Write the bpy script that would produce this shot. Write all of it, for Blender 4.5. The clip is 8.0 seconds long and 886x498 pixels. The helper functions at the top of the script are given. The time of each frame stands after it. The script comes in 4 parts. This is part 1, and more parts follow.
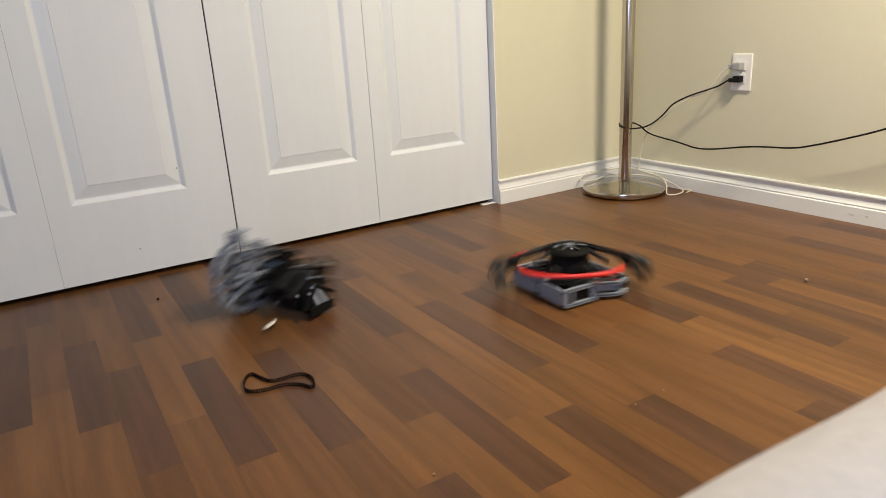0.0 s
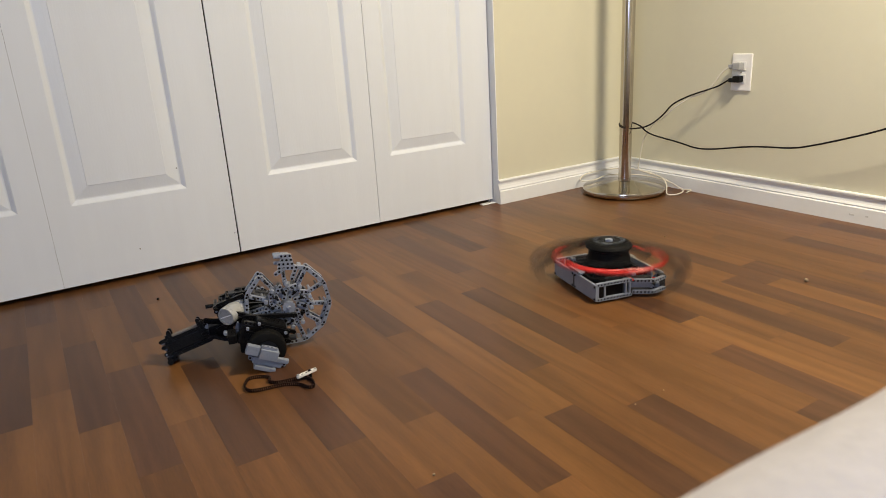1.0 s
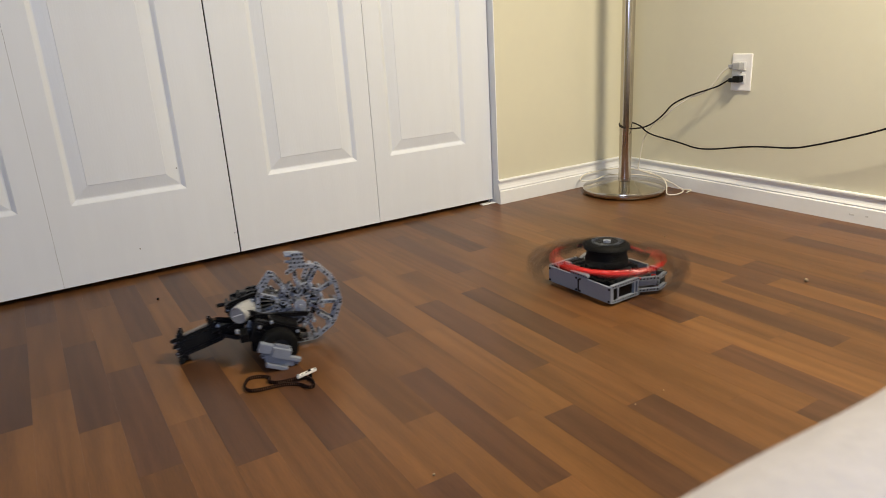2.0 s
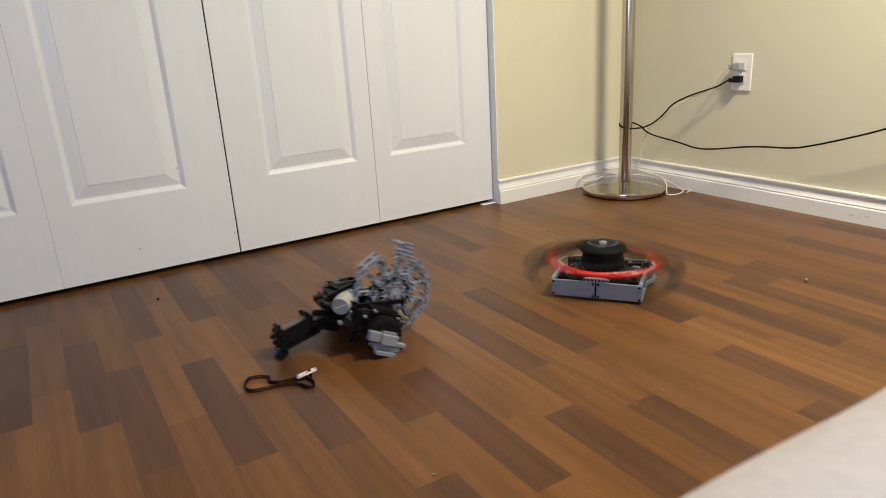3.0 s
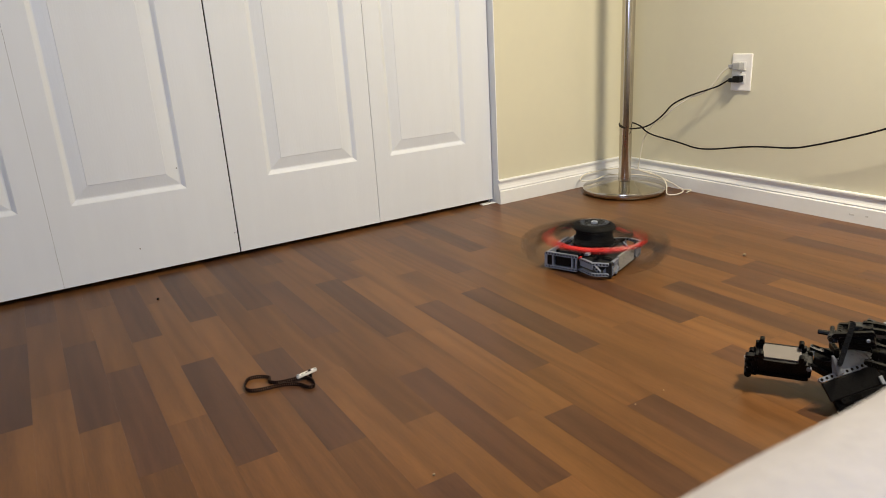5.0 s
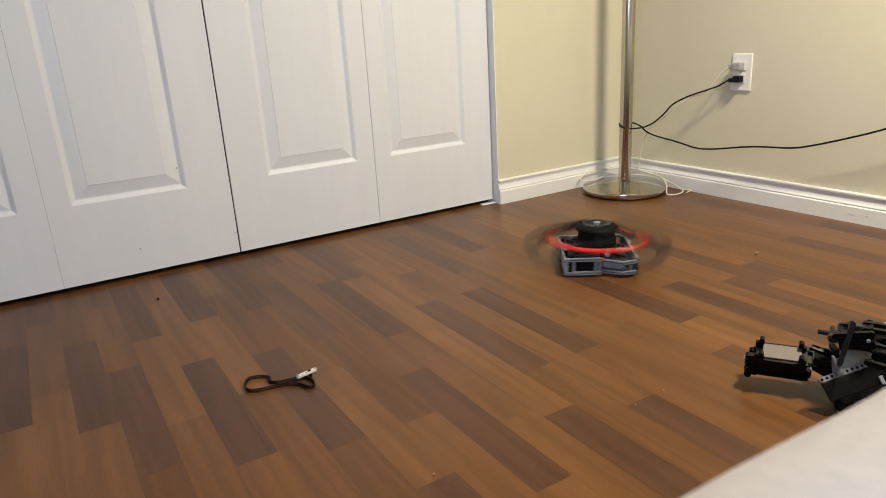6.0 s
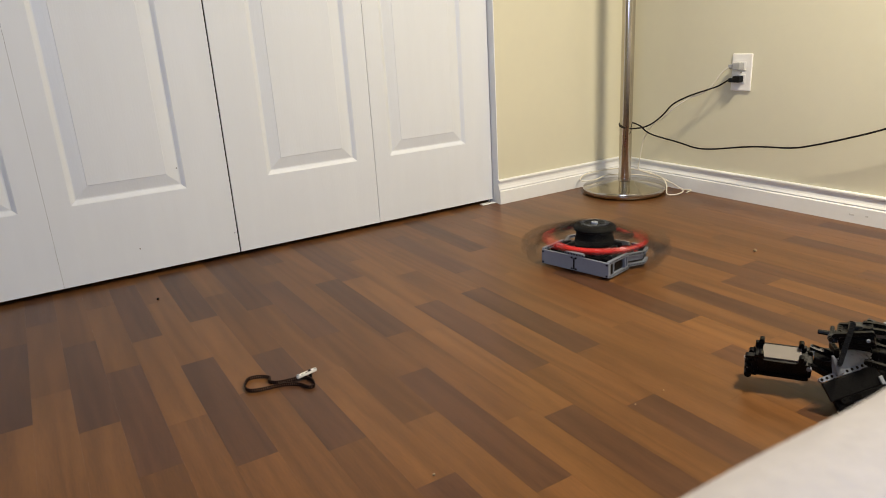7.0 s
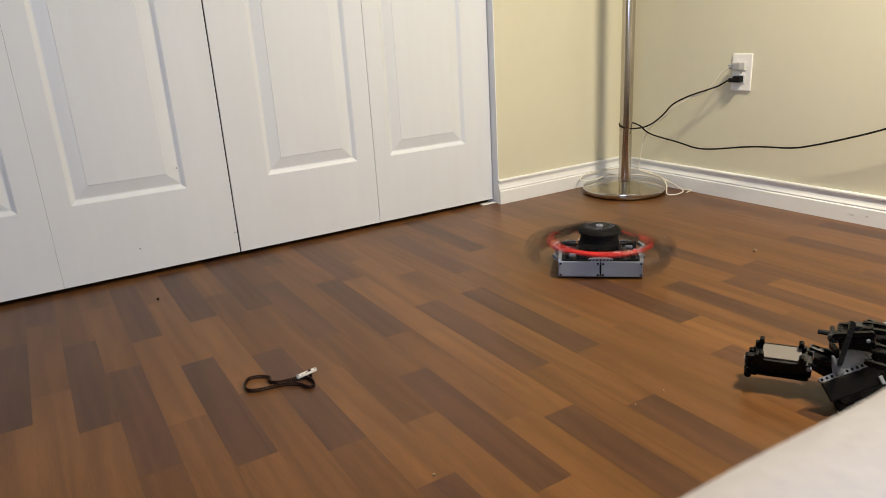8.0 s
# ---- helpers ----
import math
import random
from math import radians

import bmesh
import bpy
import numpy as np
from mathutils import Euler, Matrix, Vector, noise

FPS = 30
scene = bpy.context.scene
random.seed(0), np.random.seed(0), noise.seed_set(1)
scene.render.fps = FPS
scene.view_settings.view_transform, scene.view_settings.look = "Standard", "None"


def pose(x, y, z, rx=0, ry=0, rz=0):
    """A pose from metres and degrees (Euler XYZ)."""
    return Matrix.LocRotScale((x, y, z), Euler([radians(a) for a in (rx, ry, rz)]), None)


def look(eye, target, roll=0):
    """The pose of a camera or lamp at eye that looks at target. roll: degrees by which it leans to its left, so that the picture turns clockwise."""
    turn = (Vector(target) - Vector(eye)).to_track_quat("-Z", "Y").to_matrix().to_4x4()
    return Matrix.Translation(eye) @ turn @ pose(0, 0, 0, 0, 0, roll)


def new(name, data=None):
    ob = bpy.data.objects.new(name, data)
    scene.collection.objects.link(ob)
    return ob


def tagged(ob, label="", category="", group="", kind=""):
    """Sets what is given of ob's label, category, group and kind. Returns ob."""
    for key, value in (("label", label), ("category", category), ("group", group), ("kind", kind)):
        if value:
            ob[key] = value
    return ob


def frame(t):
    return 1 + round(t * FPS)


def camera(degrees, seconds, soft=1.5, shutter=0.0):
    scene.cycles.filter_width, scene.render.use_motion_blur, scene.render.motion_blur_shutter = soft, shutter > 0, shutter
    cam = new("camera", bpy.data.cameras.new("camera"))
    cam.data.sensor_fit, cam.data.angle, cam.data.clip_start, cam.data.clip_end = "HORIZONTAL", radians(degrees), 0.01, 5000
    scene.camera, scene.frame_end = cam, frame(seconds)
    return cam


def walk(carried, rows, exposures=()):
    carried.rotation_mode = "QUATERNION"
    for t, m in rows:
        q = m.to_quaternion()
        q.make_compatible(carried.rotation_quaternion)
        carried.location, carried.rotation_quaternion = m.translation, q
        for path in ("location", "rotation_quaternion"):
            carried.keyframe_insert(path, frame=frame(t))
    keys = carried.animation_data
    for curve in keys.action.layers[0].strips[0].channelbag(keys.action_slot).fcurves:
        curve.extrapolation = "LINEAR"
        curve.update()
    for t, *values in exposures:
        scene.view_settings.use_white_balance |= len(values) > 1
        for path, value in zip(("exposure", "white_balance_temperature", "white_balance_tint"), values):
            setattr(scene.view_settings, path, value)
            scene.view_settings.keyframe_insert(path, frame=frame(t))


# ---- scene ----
cam = camera(66.5, 8.0, soft=0.55, shutter=1.0)
EYE, AIM, LEAN = (-1.951, -1.861, 0.582), (-0.975, -0.226, -0.03), -3.4
# a phone lens: sharp on the robots, the bed cover close by goes soft
cam.data.dof.use_dof, cam.data.dof.focus_distance, cam.data.dof.aperture_fstop = True, 1.75, 13.0
walk(cam, [(0.0, look(EYE, AIM, LEAN)), (8.0, look(EYE, AIM, LEAN))])

# ---- world and large lights ----
world = bpy.data.worlds.new("sky")
scene.world = world
world.use_nodes = True
wn = world.node_tree
sky = wn.nodes.new("ShaderNodeTexSky")
sky.sky_type, sky.sun_disc = "NISHITA", False
sky.sun_elevation, sky.sun_rotation = radians(35), radians(200)
wn.links.new(sky.outputs[0], wn.nodes["Background"].inputs[0])
wn.nodes["Background"].inputs[1].default_value = 0.08
scene.view_settings.exposure = 0.0


def area_lamp(name, m, sx, sy, watts, colour):
    data = bpy.data.lights.new(name, "AREA")
    data.shape, data.size, data.size_y = "RECTANGLE", sx, sy
    data.energy, data.color = watts, colour
    ob = new(name, data)
    ob.matrix_world = m
    return ob


# an unseen hanging lamp, added as the warm source over the bed side of the room, and daylight through the window in the
# side wall
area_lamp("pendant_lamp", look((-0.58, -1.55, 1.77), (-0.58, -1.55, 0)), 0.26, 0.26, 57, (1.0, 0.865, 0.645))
area_lamp("window_daylight", look((-3.42, -2.95, 1.22), (-1.5, -0.6, 0.7)), 1.1, 1.1, 43, (0.47, 0.62, 1.0))


# ---- materials ----
def mat(name, colour, rough=0.5, metal=0.0, vary=0.12, scale=30.0, bump=0.0, bscale=200.0, stretch=(1, 1, 1), coat=0.0, transmission=0.0, spec=0.5, rvar=0.2):
    """A surface with broad stains, fine grain and relief."""
    m = bpy.data.materials.new(name)
    m.use_nodes = True
    nt = m.node_tree
    b = nt.nodes["Principled BSDF"]
    tc = nt.nodes.new("ShaderNodeTexCoord")
    mp = nt.nodes.new("ShaderNodeMapping")
    mp.inputs["Scale"].default_value = stretch
    nt.links.new(tc.outputs["Object"], mp.inputs[0])
    n1, n2 = nt.nodes.new("ShaderNodeTexNoise"), nt.nodes.new("ShaderNodeTexNoise")
    for n, s in ((n1, scale), (n2, scale * 9)):
        n.inputs["Scale"].default_value = s
        n.inputs["Detail"].default_value = 4
        nt.links.new(mp.outputs[0], n.inputs["Vector"])
    add = nt.nodes.new("ShaderNodeMath")
    add.operation = "ADD"
    nt.links.new(n1.outputs[0], add.inputs[0])
    nt.links.new(n2.outputs[0], add.inputs[1])
    ramp = nt.nodes.new("ShaderNodeMapRange")
    ramp.inputs["From Min"].default_value, ramp.inputs["From Max"].default_value = 0.6, 1.4
    ramp.inputs["To Min"].default_value, ramp.inputs["To Max"].default_value = 1 - vary, 1 + vary
    nt.links.new(add.outputs[0], ramp.inputs[0])
    mul = nt.nodes.new("ShaderNodeVectorMath")
    mul.operation = "SCALE"
    mul.inputs[0].default_value = colour
    nt.links.new(ramp.outputs[0], mul.inputs["Scale"])
    nt.links.new(mul.outputs[0], b.inputs["Base Color"])
    r2 = nt.nodes.new("ShaderNodeMapRange")
    r2.inputs["From Min"].default_value, r2.inputs["From Max"].default_value = 0.3, 0.7
    r2.inputs["To Min"].default_value, r2.inputs["To Max"].default_value = max(0.03, rough * (1 - rvar)), min(1, rough * (1 + rvar))
    nt.links.new(n2.outputs[0], r2.inputs[0])
    nt.links.new(r2.outputs[0], b.inputs["Roughness"])
    b.inputs["Metallic"].default_value = metal
    b.inputs["Specular IOR Level"].default_value = spec
    b.inputs["Coat Weight"].default_value = coat
    b.inputs["Transmission Weight"].default_value = transmission
    if bump:
        n3, bp = nt.nodes.new("ShaderNodeTexNoise"), nt.nodes.new("ShaderNodeBump")
        n3.inputs["Scale"].default_value = bscale
        n3.inputs["Detail"].default_value = 3
        bp.inputs["Strength"].default_value, bp.inputs["Distance"].default_value = bump, 0.002
        nt.links.new(mp.outputs[0], n3.inputs["Vector"])
        nt.links.new(n3.outputs[0], bp.inputs["Height"])
        nt.links.new(bp.outputs[0], b.inputs["Normal"])
    return m


def wood(name, dark, light):
    """Laminate strip: long grain with cathedral rings, each strip offset and toned by its own random number."""
    m = bpy.data.materials.new(name)
    m.use_nodes = True
    nt = m.node_tree
    b = nt.nodes["Principled BSDF"]
    tc, info = nt.nodes.new("ShaderNodeTexCoord"), nt.nodes.new("ShaderNodeObjectInfo")
    geo = nt.nodes.new("ShaderNodeNewGeometry")
    rnd = nt.nodes.new("ShaderNodeMath")
    rnd.operation = "ADD"
    nt.links.new(info.outputs["Random"], rnd.inputs[0])
    nt.links.new(geo.outputs["Random Per Island"], rnd.inputs[1])
    off = nt.nodes.new("ShaderNodeVectorMath")
    off.operation = "SCALE"
    off.inputs[0].default_value = (3.1, 17.3, 9.7)
    nt.links.new(rnd.outputs[0], off.inputs["Scale"])
    va = nt.nodes.new("ShaderNodeVectorMath")
    nt.links.new(tc.outputs["Object"], va.inputs[0])
    nt.links.new(off.outputs[0], va.inputs[1])
    mp = nt.nodes.new("ShaderNodeMapping")
    mp.inputs["Scale"].default_value = (1, 0.085, 1)
    nt.links.new(va.outputs[0], mp.inputs[0])
    fine, broad, wave = nt.nodes.new("ShaderNodeTexNoise"), nt.nodes.new("ShaderNodeTexNoise"), nt.nodes.new("ShaderNodeTexWave")
    fine.inputs["Scale"].default_value, fine.inputs["Detail"].default_value = 420, 5
    broad.inputs["Scale"].default_value, broad.inputs["Detail"].default_value = 26, 3
    wave.bands_direction = "X"
    wave.inputs["Scale"].default_value, wave.inputs["Distortion"].default_value = 8, 18
    wave.inputs["Detail"].default_value, wave.inputs["Detail Scale"].default_value = 3, 1.3
    for n in (fine, broad, wave):
        nt.links.new(mp.outputs[0], n.inputs["Vector"])
    a1, a2 = nt.nodes.new("ShaderNodeMath"), nt.nodes.new("ShaderNodeMath")
    a1.operation = a2.operation = "MULTIPLY_ADD"
    nt.links.new(fine.outputs[0], a1.inputs[0])
    a1.inputs[1].default_value = 0.55
    nt.links.new(broad.outputs[0], a1.inputs[2])
    nt.links.new(wave.outputs[0], a2.inputs[0])
    a2.inputs[1].default_value = 0.2
    nt.links.new(a1.outputs[0], a2.inputs[2])
    mr = nt.nodes.new("ShaderNodeMapRange")
    mr.inputs["From Min"].default_value, mr.inputs["From Max"].default_value = 0.62, 1.18
    nt.links.new(a2.outputs[0], mr.inputs[0])
    mix = nt.nodes.new("ShaderNodeMix")
    mix.data_type = "RGBA"
    mix.inputs["A"].default_value, mix.inputs["B"].default_value = (*dark, 1), (*light, 1)
    nt.links.new(mr.outputs[0], mix.inputs["Factor"])
    tone = nt.nodes.new("ShaderNodeMapRange")
    tone.inputs["To Min"].default_value, tone.inputs["To Max"].default_value = 0.86, 1.14
    nt.links.new(info.outputs["Random"], tone.inputs[0])
    sc = nt.nodes.new("ShaderNodeVectorMath")
    sc.operation = "SCALE"
    nt.links.new(mix.outputs["Result"], sc.inputs[0])
    nt.links.new(tone.outputs[0], sc.inputs["Scale"])
    nt.links.new(sc.outputs[0], b.inputs["Base Color"])
    b.inputs["Specular IOR Level"].default_value = 0.24
    rr = nt.nodes.new("ShaderNodeMapRange")
    rr.inputs["To Min"].default_value, rr.inputs["To Max"].default_value = 0.24, 0.40
    nt.links.new(fine.outputs[0], rr.inputs[0])
    nt.links.new(rr.outputs[0], b.inputs["Roughness"])
    bp = nt.nodes.new("ShaderNodeBump")
    bp.inputs["Strength"].default_value, bp.inputs["Distance"].default_value = 0.15, 0.0006
    nt.links.new(fine.outputs[0], bp.inputs["Height"])
    nt.links.new(bp.outputs[0], b.inputs["Normal"])
    return m


WALL = mat("beige_wall_paint", (0.600, 0.575, 0.440), 0.75, vary=0.03, scale=3, bump=0.12, bscale=350)
CEIL = mat("white_ceiling_paint", (0.78, 0.77, 0.74), 0.85, vary=0.03, scale=4, bump=0.3, bscale=160)
TRIM = mat("white_trim_paint", (0.74, 0.75, 0.75), 0.38, vary=0.03, scale=5, bump=0.04, bscale=150)
DOOR = mat("white_door_paint", (0.665, 0.695, 0.735), 0.42, vary=0.025, scale=4, bump=0.10, bscale=260, stretch=(1, 1, 0.12))
# near-black that stands for shade inside the closet and the door gap
CLOSET_SHADE = mat("closet_shade", (0.03, 0.026, 0.022), 0.9)
UNDER = mat("dark_joint", (0.05, 0.028, 0.018), 0.8)
WOODS = {
    "d": wood("laminate_dark", (0.055, 0.0243, 0.0119), (0.094, 0.0415, 0.0196)),
    "m": wood("laminate_middle", (0.084, 0.0360, 0.0118), (0.138, 0.0600, 0.0200)),
    "l": wood("laminate_light", (0.104, 0.0452, 0.0142), (0.162, 0.0718, 0.0232)),
}
STEEL = mat("brushed_nickel", (0.52, 0.48, 0.42), 0.14, 1.0, vary=0.03, scale=6, stretch=(1, 1, 0.05), rvar=0.05)
BLACK = mat("black_plastic", (0.006, 0.006, 0.0065), 0.30, vary=0.25, scale=60, spec=0.13)
RUBBER = mat("black_rubber", (0.006, 0.006, 0.006), 0.6, vary=0.2, scale=80, bump=0.2, bscale=500, spec=0.08)
GREY = mat("light_bluish_grey_plastic", (0.212, 0.238, 0.295), 0.32, vary=0.08, scale=40)
DGREY = mat("dark_grey_plastic", (0.024, 0.025, 0.027), 0.36, vary=0.12, scale=50, spec=0.2)
WHITE = mat("white_plastic", (0.78, 0.77, 0.74), 0.35, vary=0.04, scale=20)
RED = mat("red_plastic", (0.62, 0.022, 0.018), 0.34, vary=0.1, scale=40)
CLEAR = mat("milky_plastic", (0.31, 0.315, 0.315), 0.3, vary=0.06, scale=30)
CORD = mat("black_cord", (0.015, 0.014, 0.013), 0.45, vary=0.1, scale=50, spec=0.08)
WCORD = mat("white_cord", (0.66, 0.63, 0.55), 0.5, vary=0.06, scale=50)
QUILT = mat("cream_fleece", (0.475, 0.460, 0.485), 0.95, vary=0.12, scale=11, bump=0.3, bscale=240)
TAN = mat("dull_tan_plastic", (0.115, 0.100, 0.090), 0.6, vary=0.03, scale=20, rvar=0.04)
CHIP = mat("chipped_paint", (0.22, 0.21, 0.20), 0.8, vary=0.2, scale=200)
SCUFF = mat("scuffed_paint", (0.58, 0.585, 0.58), 0.6, vary=0.15, scale=150)
CRUMB = mat("crumb", (0.27, 0.20, 0.13), 0.8, vary=0.2, scale=200)


# ---- mesh helpers ----
def part(name, bm, material, parent=None, label="", smooth=False):
    """Links a bmesh as one mesh object under a thing or a part."""
    me = bpy.data.meshes.new(name)
    if smooth:
        for f in bm.faces:
            f.smooth = True
    bm.to_mesh(me)
    bm.free()
    if smooth:
        me.set_sharp_from_angle(angle=radians(34))
    for m in material if isinstance(material, tuple) else (material,):
        me.materials.append(m)
    ob = new(name, me)
    if parent is not None:
        ob.parent = parent
    if label:
        tagged(ob, label)
    return ob


def thing(name, m, label, category, group="", kind=""):
    ob = new(name)
    ob.matrix_world = m
    return tagged(ob, label, category, group, kind)


def box(bm, x0, x1, y0, y1, z0, z1, bev=0.0, m=None, mi=0):
    r = bmesh.ops.create_cube(bm, size=1)
    vs = r["verts"]
    bmesh.ops.transform(bm, matrix=pose((x0 + x1) / 2, (y0 + y1) / 2, (z0 + z1) / 2) @ Matrix.Diagonal((x1 - x0, y1 - y0, z1 - z0, 1)), verts=vs)
    if bev:
        es = list({e for v in vs for e in v.link_edges})
        g = bmesh.ops.bevel(bm, geom=es, offset=bev, segments=2, affect="EDGES", profile=0.6)
        vs = list({v for f in g["faces"] for v in f.verts} | {v for v in vs if v.is_valid})
        # a bevelled cube is one island: collect it all
        seen, todo = set(vs), list(vs)
        while todo:
            for e in todo.pop().link_edges:
                for v in e.verts:
                    if v not in seen:
                        seen.add(v)
                        todo.append(v)
        vs = list(seen)
    if m is not None:
        bmesh.ops.transform(bm, matrix=m, verts=vs)
    if mi:
        for f in {f for v in vs for f in v.link_faces}:
            f.material_index = mi
    return vs


def lathe(bm, prof, m=None, seg=32, mi=0, a0=0.0, a1=360.0):
    """Turns (radius, height) pairs round z."""
    full = abs(a1 - a0) >= 359.9
    n = seg if full else seg + 1
    rings = []
    for k in range(n):
        a = radians(a0 + (a1 - a0) * k / seg)
        rings.append([bm.verts.new((r * math.cos(a), r * math.sin(a), z)) for r, z in prof])
    vs = [v for ring in rings for v in ring]
    for k in range(n if full else n - 1):
        A, B = rings[k], rings[(k + 1) % n]
        for i in range(len(prof) - 1):
            f = bm.faces.new((A[i], B[i], B[i + 1], A[i + 1]))
            f.material_index = mi
    if m is not None:
        bmesh.ops.transform(bm, matrix=m, verts=vs)
    return vs


def rod(bm, r, length, m=None, seg=10, mi=0):
    """A closed round bar along z from 0."""
    return lathe(bm, [(0.0001, 0), (r * 0.85, 0), (r, r * 0.15), (r, length - r * 0.15), (r * 0.85, length), (0.0001, length)], m, seg, mi)


def sweep(bm, pts, r, seg=8, mi=0, closed=False):
    """A tube along points."""
    pts = [Vector(p) for p in pts]
    n = len(pts)
    rings, up = [], Vector((0.13, 0.21, 0.97)).normalized()
    for i, p in enumerate(pts):
        a, b = (pts[(i - 1) % n], pts[(i + 1) % n]) if closed else (pts[max(0, i - 1)], pts[min(n - 1, i + 1)])
        t = (b - a).normalized()
        u = (up - t * up.dot(t)).normalized()
        w = t.cross(u)
        up = u
        rings.append([bm.verts.new(p + r * (math.cos(2 * math.pi * k / seg) * u + math.sin(2 * math.pi * k / seg) * w)) for k in range(seg)])
    for i in range(n if closed else n - 1):
        A, B = rings[i], rings[(i + 1) % n]
        for k in range(seg):
            bm.faces.new((A[k], A[(k + 1) % seg], B[(k + 1) % seg], B[k])).material_index = mi
    if not closed:
        bm.faces.new(rings[0][::-1])
        bm.faces.new(rings[-1])


def curve_points(pts, steps=8):
    """A smooth line through the points."""
    P = [Vector(p) for p in pts]
    P = [2 * P[0] - P[1]] + P + [2 * P[-1] - P[-2]]
    out = []
    for i in range(1, len(P) - 2):
        for k in range(steps):
            t = k / steps
            a, b, c, d = P[i - 1], P[i], P[i + 1], P[i + 2]
            out.append(0.5 * (2 * b + (c - a) * t + (2 * a - 5 * b + 4 * c - d) * t * t + (3 * b - a - 3 * c + d) * t ** 3))
    out.append(P[-2])
    return out


def extrude_profile(bm, prof, length, m):
    """A closed (depth, height) outline drawn out along x."""
    A = [bm.verts.new(m @ Vector((0, -d, z))) for d, z in prof]
    B = [bm.verts.new(m @ Vector((length, -d, z))) for d, z in prof]
    n = len(prof)
    for i in range(n):
        bm.faces.new((A[i], A[(i + 1) % n], B[(i + 1) % n], B[i]))
    bm.faces.new(A[::-1])
    bm.faces.new(B)
    bmesh.ops.recalc_face_normals(bm, faces=bm.faces)


# ---- structure ----
ROOM_X, ROOM_Y, HIGH = -3.3, -3.7, 2.4
OPEN_R, OPEN_L, OPEN_H = -0.600, -2.404, 2.04


def slab(name, x0, x1, y0, y1, z0, z1, material, label):
    bm = bmesh.new()
    box(bm, x0, x1, y0, y1, z0, z1)
    return tagged(part(name, bm, material), label, name.split("_")[0], kind="structure")


bm = bmesh.new()
box(bm, OPEN_R, 0.12, 0, 0.12, 0, HIGH)
box(bm, ROOM_X - 0.12, OPEN_L, 0, 0.12, 0, HIGH)
box(bm, OPEN_L, OPEN_R, 0, 0.12, OPEN_H, HIGH)
tagged(part("wall_north", bm, WALL), "beige painted wall with a closet opening", "wall", kind="structure")
slab("wall_east", 0, 0.12, ROOM_Y, 0, 0, HIGH, WALL, "plain beige painted wall with a power outlet")
slab("wall_south", ROOM_X - 0.12, 0.12, ROOM_Y - 0.12, ROOM_Y, 0, HIGH, WALL, "plain beige painted wall behind the bed")
bm = bmesh.new()
WY0, WY1, WZ0, WZ1 = -3.55, -2.35, 0.62, 1.82
box(bm, ROOM_X - 0.12, ROOM_X, ROOM_Y, WY0, 0, HIGH)
box(bm, ROOM_X - 0.12, ROOM_X, WY1, 0, 0, HIGH)
box(bm, ROOM_X - 0.12, ROOM_X, WY0, WY1, 0, WZ0)
box(bm, ROOM_X - 0.12, ROOM_X, WY0, WY1, WZ1, HIGH)
tagged(part("wall_west", bm, WALL), "beige painted wall with a window opening", "wall", kind="structure")
slab("ceiling", ROOM_X - 0.12, 0.12, ROOM_Y - 0.12, 0.8, HIGH, HIGH + 0.1, CEIL, "plain white ceiling")
# unseen shell that keeps light out; the unlit inside is put in its colour
bm = bmesh.new()
box(bm, OPEN_L - 0.2, OPEN_R + 0.2, 0.62, 0.7, 0, HIGH)
box(bm, OPEN_L - 0.28, OPEN_L - 0.2, 0.12, 0.7, 0, HIGH)
box(bm, OPEN_R + 0.2, OPEN_R + 0.28, 0.12, 0.7, 0, HIGH)
tagged(part("closet_wall", bm, CLOSET_SHADE), "closet shell coloured dark for the shade behind the closed doors", "wall", kind="structure")

BASE = [(0, 0.0), (0.015, 0.0), (0.015, 0.0445), (0.0135, 0.0465), (0.0105, 0.0475), (0.0105, 0.0495), (0.0120, 0.0515), (0.0080, 0.0580), (0.0058, 0.0650), (0.0060, 0.0710), (0.0085, 0.0745), (0.0085, 0.0762), (0.0112, 0.0785), (0.0112, 0.0825), (0.0090, 0.0850), (0, 0.0850)]
bm = bmesh.new()
extrude_profile(bm, BASE, 0.606, pose(-0.606, 0, 0))
tagged(part("baseboard_north", bm, TRIM), "white moulded baseboard along the wall", "baseboard", kind="structure")
bm = bmesh.new()
extrude_profile(bm, BASE, 3.68, pose(0, -0.0155, 0, 0, 0, -90))
tagged(part("baseboard_east", bm, TRIM), "white moulded baseboard with a few scuffs", "baseboard", kind="structure")
bm = bmesh.new()
box(bm, OPEN_R - 0.004, OPEN_R - 0.0005, -0.002, 0.118, 0, OPEN_H, 0.001)
tagged(part("trim_corner", bm, TRIM), "white corner bead of the closet opening", "trim", kind="structure")
bm = bmesh.new()
for y0, y1, z0, z1 in ((WY0, WY0 + 0.05, WZ0, WZ1), (WY1 - 0.05, WY1, WZ0, WZ1), (WY0 + 0.05, WY1 - 0.05, WZ0, WZ0 + 0.05), (WY0 + 0.05, WY1 - 0.05, WZ1 - 0.05, WZ1), (-2.97, -2.93, WZ0 + 0.05, WZ1 - 0.05)):
    box(bm, ROOM_X - 0.09, ROOM_X - 0.03, y0, y1, z0, z1, 0.004)
tagged(part("window_1", bm, TRIM), "white window frame with a centre mullion", "window", kind="structure")


